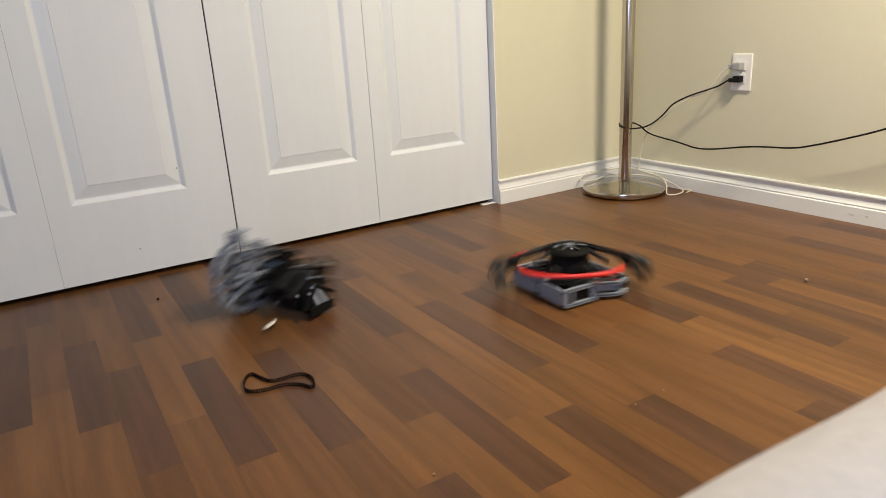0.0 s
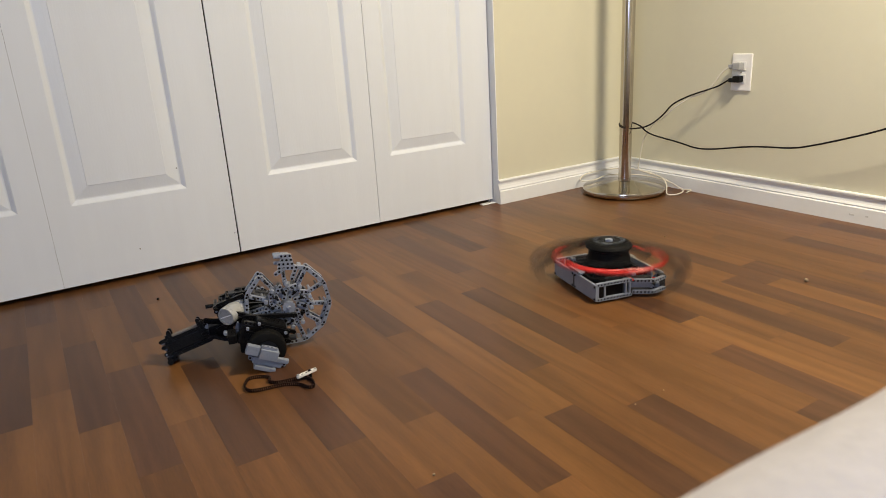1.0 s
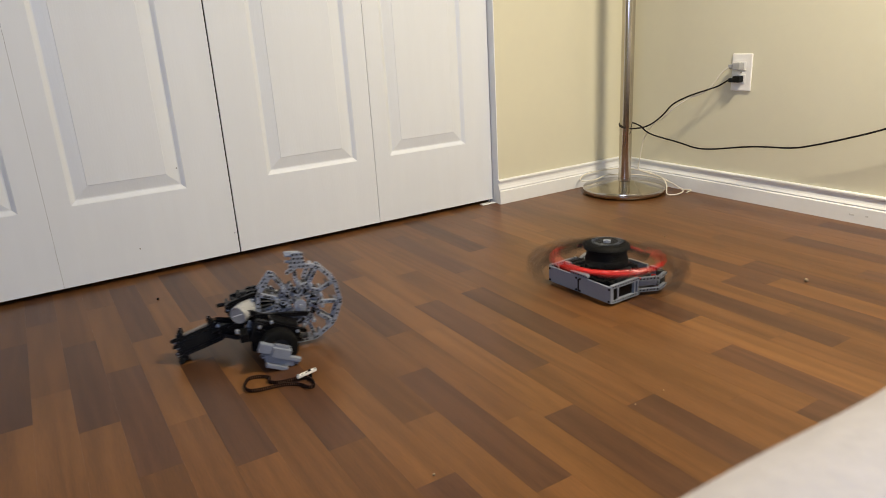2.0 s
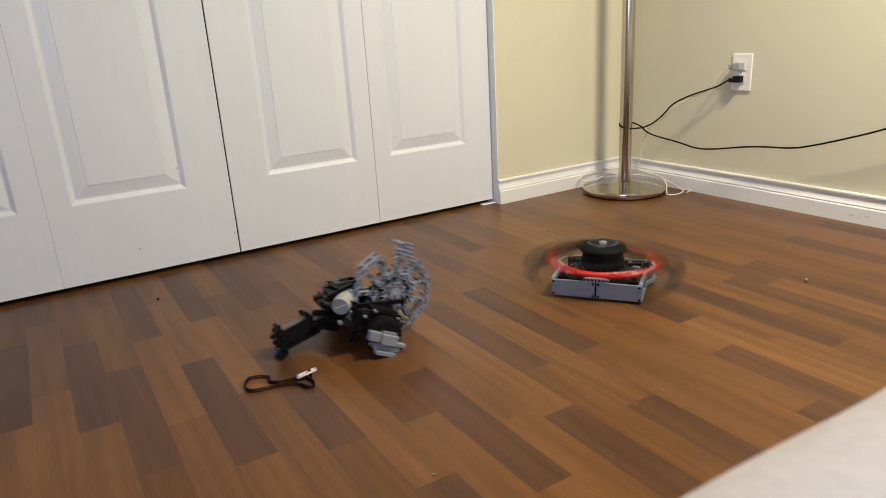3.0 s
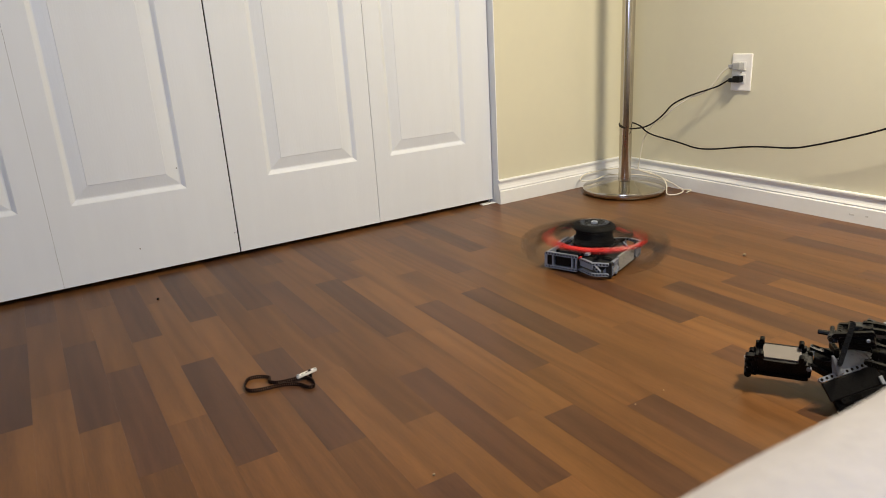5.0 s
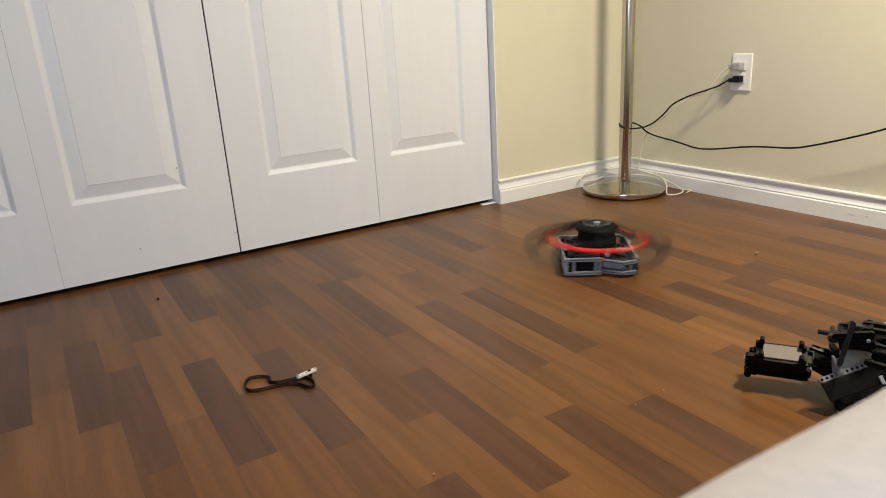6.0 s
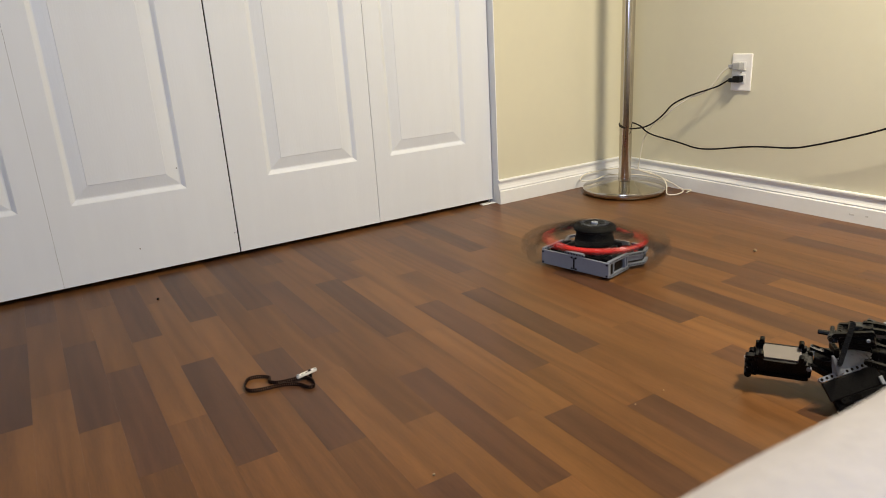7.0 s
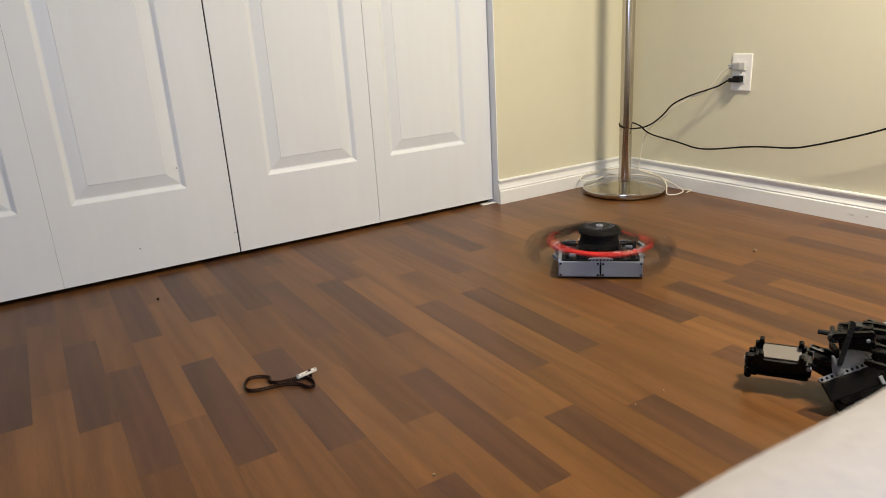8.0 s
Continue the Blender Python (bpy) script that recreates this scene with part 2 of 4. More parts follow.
# ---- closet doors ----
def door_leaf(bm, w, h, pl, pr):
    """A moulded leaf, front at y 0 facing -y, from x 0 to w; two raised panels between the margins pl and pr."""
    spans = [(0.206, 0.92), (1.06, 1.88)]
    box(bm, 0, w, 0.012, 0.034, 0, h)
    zs = [0.0]
    for a, b in spans:
        zs += [a, b]
    zs.append(h)

    def quad(*c):
        bm.faces.new([bm.verts.new(p) for p in c])

    for i in range(len(zs) - 1):
        z0, z1 = zs[i], zs[i + 1]
        if i % 2 == 0:
            quad((0, 0, z0), (w, 0, z0), (w, 0, z1), (0, 0, z1))
            continue
        quad((0, 0, z0), (pl, 0, z0), (pl, 0, z1), (0, 0, z1))
        quad((w - pr, 0, z0), (w, 0, z0), (w, 0, z1), (w - pr, 0, z1))
        loops = []
        for inset, y in ((0, 0), (0.003, 0.0015), (0.011, 0.0075), (0.014, 0.008), (0.036, 0.0030), (0.0440, 0.0015), (0.0455, 0.0004)):
            loops.append([(pl + inset, y, z0 + inset), (w - pr - inset, y, z0 + inset), (w - pr - inset, y, z1 - inset), (pl + inset, y, z1 - inset)])
        for A, B in zip(loops, loops[1:]):
            for k in range(4):
                quad(A[k], A[(k + 1) % 4], B[(k + 1) % 4], B[k])
        quad(*loops[-1])
    for a, b in (((0, 0), (0, 1)), ((1, 0), (1, 1))):
        x = w * a[0]
        quad((x, 0, 0), (x, 0.012, 0), (x, 0.012, h), (x, 0, h))
    quad((0, 0, 0), (0, 0.012, 0), (w, 0.012, 0), (w, 0, 0))
    quad((0, 0, h), (0, 0.012, h), (w, 0.012, h), (w, 0, h))
    bmesh.ops.remove_doubles(bm, verts=bm.verts, dist=1e-5)
    bmesh.ops.recalc_face_normals(bm, faces=bm.faces)


LEAVES = [(-2.3975, -1.9495, 0.107, 0.058), (-1.9490, -1.4995, 0.056, 0.114), (-1.4955, -1.0499, 0.106, 0.058), (-1.0483, -0.6065, 0.053, 0.103)]
for k, (xa, xb, pl, pr) in enumerate(LEAVES):
    bm = bmesh.new()
    door_leaf(bm, xb - xa, 2.0, pl, pr)
    leaf = tagged(part("door_%d" % (k + 1), bm, DOOR), "closed white moulded bifold closet door leaf", "door", "closet door leaves", "structure")
    leaf.location = (xa, 0.030, 0.0135)
# solid dark strip set between the leaves to stand for the gap's shade
slab("trim_gap", -1.4990, -1.4958, 0.034, 0.060, 0.014, 2.0, CLOSET_SHADE, "dark strip for the shade in the gap between the meeting closet doors")
CHIPS = [("door_2", -1.631, 0.0297, 0.277, 0.0018), ("door_2", -1.757, 0.0297, 0.079, 0.0018), ("door_2", -1.506, 0.0297, 0.072, 0.0016)]
for owner, x, y, z, r in CHIPS:
    bm = bmesh.new()
    o = bpy.data.objects[owner].location
    lathe(bm, [(0.0001, 0.0008), (r, 0.0006), (r * 1.1, 0.0)], pose(x - o.x, y - o.y, z - o.z, 90, 0, 0), 7)
    part("paint_chip", bm, CHIP, bpy.data.objects[owner], "tiny grey chip in the door paint")
for y, z, w in ((-0.884, 0.024, 0.007), (-0.925, 0.026, 0.004)):
    bm = bmesh.new()
    box(bm, -0.0153, -0.0150, y - w, y + w, z - 0.003, z + 0.002, 0)
    part("scuff_mark", bm, SCUFF, bpy.data.objects["baseboard_east"], "faint grey scuff on the baseboard")
bracket = thing("pivot_bracket", pose(-0.632, 0.022, 0), "small white metal bifold pivot bracket on the floor", "bracket")
bm = bmesh.new()
box(bm, -0.028, 0.026, -0.009, 0.012, 0.0005, 0.0035, 0.0008)
part("plate", bm, TRIM, bracket)
bm = bmesh.new()
rod(bm, 0.004, 0.009, pose(0.008, 0.004, 0.0035))
part("pin", bm, STEEL, bracket, "steel pivot pin")


# ---- floor lamp ----
LX, LY = -0.176, -0.176
lamp = thing("floor_lamp", pose(LX, LY, 0), "brushed nickel floor lamp with a heavy round base", "floor lamp")
bm = bmesh.new()
lathe(bm, [(0.0001, 0.0), (0.128, 0.0), (0.132, 0.004), (0.143, 0.006), (0.1445, 0.009), (0.1445, 0.021), (0.143, 0.0235), (0.139, 0.0245), (0.09, 0.030), (0.045, 0.036), (0.028, 0.041), (0.0001, 0.041)], seg=72)
part("base", bm, STEEL, lamp, smooth=True)
bm = bmesh.new()
rod(bm, 0.0215, 1.55, pose(0, 0, 0.039), 24)
part("pole", bm, STEEL, lamp, smooth=True)
bm = bmesh.new()
lathe(bm, [(0.030, 1.56), (0.05, 1.58), (0.17, 1.72), (0.175, 1.73), (0.168, 1.722), (0.04, 1.59), (0.02, 1.57)], seg=40)
part("shade", bm, CLEAR, lamp, "milky upward bowl shade", True)

# ---- outlet, plugs and cords ----
outlet = thing("power_outlet", pose(0, -0.491, 0.407), "white duplex wall outlet with two plugs in it", "outlet")
bm = bmesh.new()
box(bm, -0.006, 0, -0.035, 0.035, -0.057, 0.057, 0.003)
part("cover_plate", bm, WHITE, outlet)
for z in (0.0195, -0.0195):
    bm = bmesh.new()
    box(bm, -0.0085, -0.006, -0.0165, 0.0165, z - 0.0135, z + 0.0135, 0.002)
    part("socket", bm, WHITE, outlet)
bm = bmesh.new()
rod(bm, 0.003, 0.002, pose(-0.0075, 0, 0, 0, 90, 0))
part("screw", bm, STEEL, outlet)
plug = thing("white_plug", pose(-0.0085, -0.491, 0.4265), "white plastic plug in the upper socket", "plug")
bm = bmesh.new()
box(bm, -0.026, 0, -0.012, 0.014, -0.011, 0.011, 0.003)
box(bm, -0.022, -0.004, 0.012, 0.032, -0.007, 0.006, 0.003)
part("plug_body", bm, CLEAR, plug)
plug = thing("black_plug", pose(-0.0085, -0.491, 0.3875), "black moulded plug in the lower socket", "plug")
bm = bmesh.new()
box(bm, -0.024, 0, -0.012, 0.012, -0.010, 0.010, 0.003)
box(bm, -0.022, -0.006, 0.010, 0.028, -0.010, 0.003, 0.003)
part("plug_body", bm, BLACK, plug)


def cord(name, pts, r, material, label):
    bm = bmesh.new()
    sweep(bm, curve_points(pts, 7), r, 7)
    ob = part(name, bm, material, smooth=True)
    return tagged(ob, label, "cord")


P = 0.026
cord("black_power_cord", [(-0.03, -0.466, 0.385), (-0.045, -0.44, 0.367), (-0.05, -0.41, 0.356), (-0.07, -0.345, 0.332), (-0.09, -0.300, 0.305), (-0.12, -0.285, 0.271),
     (-0.15, -0.252, 0.238), (LX + 0.004, LY - P, 0.226), (LX - P, LY - 0.002, 0.234), (LX, LY + P, 0.243), (LX + P, LY + 0.004, 0.243), (LX + 0.038, LY - 0.03, 0.232),
     (-0.12, -0.236, 0.205), (-0.10, -0.338, 0.184), (-0.08, -0.425, 0.168), (-0.06, -0.584, 0.190), (-0.05, -0.705, 0.198), (-0.05, -0.772, 0.213),
     (-0.05, -0.864, 0.242), (-0.05, -0.958, 0.276), (-0.05, -1.1, 0.34), (-0.03, -1.35, 0.43)], 0.0027, CORD, "black power cord looped round the lamp pole")
cord("tangled_white_cable", [(-0.03, -0.462, 0.424), (-0.035, -0.44, 0.405), (-0.045, -0.40, 0.352), (-0.066, -0.345, 0.325), (-0.086, -0.302, 0.292), (-0.088, -0.262, 0.258), (-0.062, -0.190, 0.222), (-0.028, -0.125, 0.165), (-0.022, -0.108, 0.111), (-0.024, -0.10, 0.06),
     (-0.035, -0.12, 0.047), (-0.04, -0.21, 0.040), (-0.03, -0.29, 0.012), (-0.05, -0.33, 0.006), (-0.10, -0.345, 0.006), (-0.125, -0.325, 0.008), (-0.09, -0.29, 0.030), (-0.05, -0.23, 0.040),
     (-0.03, -0.13, 0.046), (-0.06, -0.05, 0.050), (-0.16, -0.028, 0.052), (-0.235, -0.030, 0.048), (-0.262, -0.045, 0.034), (-0.22, -0.07, 0.034), (-0.13, -0.06, 0.038), (-0.06, -0.14, 0.037), (-0.055, -0.26, 0.033),
     (-0.04, -0.315, 0.010), (-0.022, -0.34, 0.007), (-0.06, -0.352, 0.006)], 0.0022, WCORD, "tangled white cord on and behind the lamp base")

# ---- bed ----
bed = thing("bed", pose(0, 0, 0), "bed with a thick cream fleece cover", "bed")
BX0, BX1, BY0, BY1, BZ = -2.55, -0.12, -3.6, -1.769, 0.464
bm = bmesh.new()
box(bm, BX0 + 0.06, BX1 - 0.06, BY0 + 0.05, BY1 - 0.07, 0.1, BZ - 0.05, 0.03)
part("mattress", bm, WHITE, bed)
for x in (BX0 + 0.12, BX1 - 0.12):
    for y in (BY0 + 0.1, BY1 - 0.14):
        bm = bmesh.new()
        box(bm, x - 0.03, x + 0.03, y - 0.03, y + 0.03, 0, 0.1, 0.004)
        part("leg", bm, DGREY, bed)
bm = bmesh.new()
NX, NY = 150, 110
grid = []
for j in range(NY + 1):
    row = []
    for i in range(NX + 1):
        # arc down over the far edge
        x = BX0 + (BX1 - BX0) * i / NX
        s = j / NY * 1.30
        n = noise.noise((x * 3.1, s * 3.1, 0.3)) * 0.018 + noise.noise((x * 11, s * 11, 1.3)) * 0.002
        swell = 0.005 * math.exp(-((x + 1.52) / 0.16) ** 2)
        if s < 0.25:
            y, z = BY1 + 0.012 * math.sin(9 * x) * (0.25 - s) * 4, BZ - 0.03 - (0.25 - s) * 1.1
        elif s < 0.32:
            a = (s - 0.25) / 0.07 * math.pi / 2
            y, z = BY1 - 0.03 * (1 - math.cos(a)), BZ - 0.03 + 0.03 * math.sin(a)
        else:
            y, z = BY1 - 0.03 - (s - 0.32) * 1.8, BZ
        row.append(bm.verts.new((x, y + n * 0.5 + swell, max(0.06, z + n))))
    grid.append(row)
for j in range(NY):
    for i in range(NX):
        bm.faces.new((grid[j][i], grid[j][i + 1], grid[j + 1][i + 1], grid[j + 1][i]))
cover = part("fleece_cover", bm, QUILT, bed, "cream fleece cover hanging over the edge", True)
sol = cover.modifiers.new("thick", "SOLIDIFY")
sol.thickness = 0.012

# ---- assumed hanging lamp, out of view ----
# fixture made up to carry the warm light
fix = thing("pendant_lamp", pose(-0.58, -1.55, HIGH), "assumed hanging lamp with a nickel canopy and a white shade", "pendant lamp")
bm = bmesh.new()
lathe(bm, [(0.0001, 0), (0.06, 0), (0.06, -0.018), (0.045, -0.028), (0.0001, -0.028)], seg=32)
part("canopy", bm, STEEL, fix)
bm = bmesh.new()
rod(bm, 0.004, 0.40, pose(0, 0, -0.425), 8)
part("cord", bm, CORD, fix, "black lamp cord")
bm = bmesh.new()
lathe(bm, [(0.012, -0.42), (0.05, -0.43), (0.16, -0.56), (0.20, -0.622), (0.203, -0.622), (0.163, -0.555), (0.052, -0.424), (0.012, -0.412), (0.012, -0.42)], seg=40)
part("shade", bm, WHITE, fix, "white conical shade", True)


# ---- combat robots ----
S = 0.008  # stud pitch of the building beams


def beam(bm, n, m, mi=0, thick=0.0074):
    """A studless beam with n holes along x, centred, holes along z, rounded ends."""
    h, w, r, t = S / 2, 0.0037, 0.0025, thick / 2
    c8 = [(math.cos(k * math.pi / 4), math.sin(k * math.pi / 4)) for k in range(8)]
    layer = bm.faces.layers.int.get("piece") or bm.faces.layers.int.new("piece")
    piece = 1 + max([f[layer] for f in bm.faces], default=0)
    for i in range(n):
        cx = (i - (n - 1) / 2) * S
        outer = []
        for k, (a, b) in enumerate(c8):
            ox = h * (1 if a > 0.1 else -1 if a < -0.1 else 0)
            oy = w * (1 if b > 0.1 else -1 if b < -0.1 else 0)
            if (i == n - 1 and a > 0.1) or (i == 0 and a < -0.1):
                ox, oy = a * w, b * w
            outer.append((cx + ox, oy))
        inner = [(cx + r * a, r * b) for a, b in c8]
        To, Bo = [[bm.verts.new(m @ Vector((x, y, z))) for x, y in outer] for z in (t, -t)]
        Ti, Bi = [[bm.verts.new(m @ Vector((x, y, z))) for x, y in inner] for z in (t, -t)]
        for k in range(8):
            j = (k + 1) % 8
            faces = [(To[k], To[j], Ti[j], Ti[k]), (Bo[j], Bo[k], Bi[k], Bi[j]), (Ti[k], Ti[j], Bi[j], Bi[k])]
            right, left = k in (0, 7), k in (3, 4)
            if not ((right and i < n - 1) or (left and i > 0)):
                faces.append((To[j], To[k], Bo[k], Bo[j]))
            for f in faces:
                face = bm.faces.new(f)
                face.material_index, face[layer] = mi, piece
        # a dark disc a little below the face: black pins, and open holes' shade
        for z, turn in ((t - 0.0011, 1), (0.0011 - t, -1)):
            face = bm.faces.new([bm.verts.new(m @ Vector((x, y, z))) for x, y in inner[::turn]])
            face.material_index, face[layer] = 1, piece


def gear(bm, r, thick, teeth, m, mi=0):
    A, B = [], []
    for k in range(teeth * 2):
        q = r * (1.0 if k % 2 else 0.86)
        a = math.pi * k / teeth
        A.append(bm.verts.new(m @ Vector((q * math.cos(a), q * math.sin(a), 0))))
        B.append(bm.verts.new(m @ Vector((q * math.cos(a), q * math.sin(a), thick))))
    n = len(A)
    for k in range(n):
        bm.faces.new((A[k], A[(k + 1) % n], B[(k + 1) % n], B[k])).material_index = mi
    bm.faces.new(A[::-1]).material_index = mi
    bm.faces.new(B).material_index = mi


def one(name, parent, material, make, label="", smooth=False):
    """One part; each further beam in it becomes a part of its own."""
    bm = bmesh.new()
    make(bm)
    bmesh.ops.remove_doubles(bm, verts=bm.verts, dist=1e-6)
    layer = bm.faces.layers.int.get("piece")
    ids = sorted({f[layer] for f in bm.faces}) if layer else [0]
    for k in ids[1:]:
        b2 = bm.copy()
        l2 = b2.faces.layers.int.get("piece")
        bmesh.ops.delete(b2, geom=[f for f in b2.faces if f[l2] != k], context="FACES")
        part(name, b2, (material, BLACK), parent, label, smooth)
    if len(ids) > 1:
        bmesh.ops.delete(bm, geom=[f for f in bm.faces if f[layer] != ids[0]], context="FACES")
    return part(name, bm, (material, BLACK), parent, label, smooth)


def tyre_profile(r, w):
    return [(r * 0.55, -w / 2), (r * 0.85, -w / 2), (r * 0.96, -w * 0.42), (r, -w * 0.28), (r, w * 0.28), (r * 0.96, w * 0.42), (r * 0.85, w / 2), (r * 0.55, w / 2), (r * 0.55, -w / 2)]


# -- low spinner: long panels face -y, framed ends face +x and -x
spinner = thing("spinner_robot", pose(-0.862, -0.782, 0), "low grey brick-built robot with a whirling red-ringed rotor", "robot")
HL, HW, H0, H1 = 0.0985, 0.089, 0.005, 0.047
for s in (-1, 1):
    x0, x1 = sorted((s * 0.0015, s * (HL - 0.001)))
    p = one("front_panel", spinner, GREY, lambda bm: box(bm, x0, x1, -HW, -HW + 0.006, H0 + 0.001, H1 - 0.004, 0.0012), "smooth light grey side panel")
    for x in (x0 + 0.0045, x1 - 0.0045):
        for z in (H0 + 0.0055, H1 - 0.0085):
            one("pin", p, BLACK, lambda bm: rod(bm, 0.0027, 0.002, pose(x, -HW + 0.0003, z, 90, 0, 0)), "black connector pin")
one("bracket_beam", spinner, GREY, lambda bm: (beam(bm, 7, pose(0, -HW + 0.0035, H1 + 0.0005, 90, 0, 0)), beam(bm, 5, pose(0, -HW + 0.013, H1 - 0.0015, 90, 0, 0))))
one("bracket_post", spinner, BLACK, lambda bm: (box(bm, -0.002, 0.002, -HW - 0.0006, -HW + 0.004, H0 + 0.004, H1 - 0.010, 0.0006), box(bm, -0.012, 0.012, -HW + 0.008, -HW + 0.02, H1 - 0.016, H1 - 0.008, 0.001)))
for s in (-1, 1):
    # end frame: perforated rails over and under a dark battery window
    X = s * HL
    for z in (H0 + 0.004, H1 - 0.004):
        one("end_rail", spinner, GREY, lambda bm: beam(bm, 11, pose(X - s * 0.0037, -0.043, z, 0, 0, 90) @ pose(0, 0, 0, 90, 0, 0)))
    for y in (-0.083, -0.066, -0.014, -0.004):
        one("end_post", spinner, GREY, lambda bm: box(bm, X - 0.0037 - s * 0.004, X + 0.0033 - s * 0.004, y - 0.0022, y + 0.0022, H0 + 0.007, H1 - 0.007, 0.001))
    one("end_filler", spinner, BLACK, lambda bm: box(bm, min(X - s * 0.012, X - s * 0.0015), max(X - s * 0.012, X - s * 0.0015), -0.0815, -0.069, H0 + 0.006, H1 - 0.006, 0.001))
    one("battery_box", spinner, BLACK, lambda bm: (box(bm, min(X - s * 0.05, X - s * 0.008), max(X - s * 0.05, X - s * 0.008), -0.062, -0.018, H0 + 0.002, H1 - 0.006, 0.002), box(bm, min(X - s * 0.008, X - s * 0.006), max(X - s * 0.008, X - s * 0.006), -0.056, -0.024, H0 + 0.010, H1 - 0.012, 0.001)))
    # wedge arms that bend outwards towards the rear corner
    a = 26 * s
    for z in (H0 + 0.007, H1 - 0.009):
        one("wedge_arm", spinner, GREY, lambda bm: beam(bm, 6, pose(X + s * 0.003, 0.026, z, 0, 0, 90 - a) @ pose(0, 0, 0, 90, 0, 0)))
        one("wedge_arm", spinner, GREY, lambda bm: beam(bm, 5, pose(X + s * 0.008, 0.064, z, 0, 0, 90 + a * 0.7) @ pose(0, 0, 0, 90, 0, 0)))
    one("wedge_panel", spinner, GREY, lambda bm: box(bm, -0.022, 0.022, -0.002, 0.002, 0.0, 0.012, 0.001, pose(X - s * 0.001, 0.024, H0 + 0.016, 0, 0, 90 - a)))
    one("wedge_strut", spinner, GREY, lambda bm: (beam(bm, 4, pose(X - s * 0.004, 0.047, 0.023, 0, 0, 90) @ pose(0, 0, 0, 90, 42, 0)), rod(bm, 0.009, 0.006, pose(X - s * 0.010, 0.074, 0.016, 0, 90, 0), 12)))
    one("corner_block", spinner, DGREY, lambda bm: (box(bm, X - s * 0.010 - 0.007, X - s * 0.010 + 0.007, HW - 0.016, HW - 0.002, H0, H1 - 0.006, 0.0015), beam(bm, 4, pose(X - s * 0.006, HW - 0.006, 0.024, 0, 90, 0))))
    one("gear_wheel", spinner, GREY, lambda bm: gear(bm, 0.012, 0.007, 14, pose(s * 0.07, HW - 0.008, 0.022, -90, 0, 0)))
    one("rear_beam", spinner, GREY, lambda bm: (beam(bm, 3, pose(s * 0.088, HW - 0.004, 0.02, 90, 90, 0)), beam(bm, 4, pose(s * 0.07, HW - 0.003, H1 - 0.008, 90, 0, 0)), beam(bm, 3, pose(s * 0.062, HW - 0.003, 0.014, 90, 30 * s, 0))))
    one("drive_wheel", spinner, RUBBER, lambda bm: lathe(bm, tyre_profile(0.018, 0.012), pose(s * 0.045, 0.055, 0.018, 0, 90, 0), 20), "black rubber drive wheel", True)
    one("motor", spinner, BLACK, lambda bm: (box(bm, s * 0.040 - 0.022, s * 0.040 + 0.022, -0.075, 0.000, H0 + 0.004, H1 - 0.004, 0.003), rod(bm, 0.01, 0.02, pose(s * 0.04, 0.0, 0.024, -90, 0, 0), 14)))
    for q in (pose(s * 0.082, 0.004, H1 - 0.006, 0, 90, 0), pose(s * 0.070, HW - 0.018, 0.026, 0, 90, 40)):
        one("red_axle_pin", spinner, RED, lambda bm: rod(bm, 0.0026, 0.014, q), "red axle pin")
    one("deck_beam", spinner, DGREY, lambda bm: (beam(bm, 9, pose(s * 0.052, -0.02, H1 + 0.002, 0, 0, 90)), beam(bm, 7, pose(s * 0.075, -0.03, H1 - 0.001, 0, 0, 90 + 12 * s))))
    one("deck_beam", spinner, BLACK, lambda bm: (beam(bm, 11, pose(s * 0.03, 0.005, H1 + 0.002, 0, 0, 90)), beam(bm, 5, pose(s * 0.064, 0.04, H1 - 0.002, 0, 0, 20 * s))))
one("rear_panel", spinner, CLEAR, lambda bm: (box(bm, -0.05, 0.05, HW - 0.008, HW - 0.002, H0 + 0.002, H1 - 0.003, 0.0015), beam(bm, 3, pose(-0.040, HW - 0.001, H1 - 0.006, 90, 0, 0))), "pale grey rear panel")
one("belly_plate", spinner, DGREY, lambda bm: (box(bm, -0.088, 0.088, -0.08, 0.08, 0.005, 0.010, 0.001), box(bm, -0.07, 0.07, -0.03, 0.07, 0.010, 0.030, 0.003)))
one("cross_beam", spinner, DGREY, lambda bm: (beam(bm, 13, pose(0, 0.045, H1 + 0.001)), beam(bm, 13, pose(0, -0.055, H1 - 0.002)), beam(bm, 3, pose(-0.03, -0.062, H1 + 0.004, 0, 0, 50)), beam(bm, 3, pose(0.036, -0.06, H1 + 0.004, 0, 0, -30))))
for x, y, z in ((-0.066, -0.056, H1), (0.039, -0.046, H1), (0.073, 0.016, H1 - 0.003)):
    one("pale_connector", spinner, GREY, lambda bm: box(bm, x - 0.008, x + 0.008, y - 0.005, y + 0.005, z, z + 0.006, 0.001), "pale grey connector block")
one("turntable", spinner, BLACK, lambda bm: (lathe(bm, [(0.0001, 0.030), (0.030, 0.030), (0.030, 0.046), (0.040, 0.047), (0.040, 0.052), (0.0001, 0.052)], seg=28),))
RZ = 0.066
rotor = one("rotor", spinner, RUBBER, lambda bm: lathe(bm, [(0.0001, -0.014), (0.046, -0.014), (0.049, -0.010), (0.048, 0.004), (0.046, 0.008), (0.045, 0.024), (0.0001, 0.024)], seg=36), "black rotor hub", True)
rotor.location = (0, 0, RZ)
one("hub_tyre", rotor, RUBBER, lambda bm: lathe(bm, [(0.020, 0.023), (0.047, 0.023), (0.051, 0.025), (0.0525, 0.029), (0.051, 0.033), (0.047, 0.0365), (0.041, 0.0385), (0.037, 0.0365), (0.030, 0.036), (0.014, 0.038), (0.0001, 0.038)], seg=40), "black rubber tyre on the hub", True)
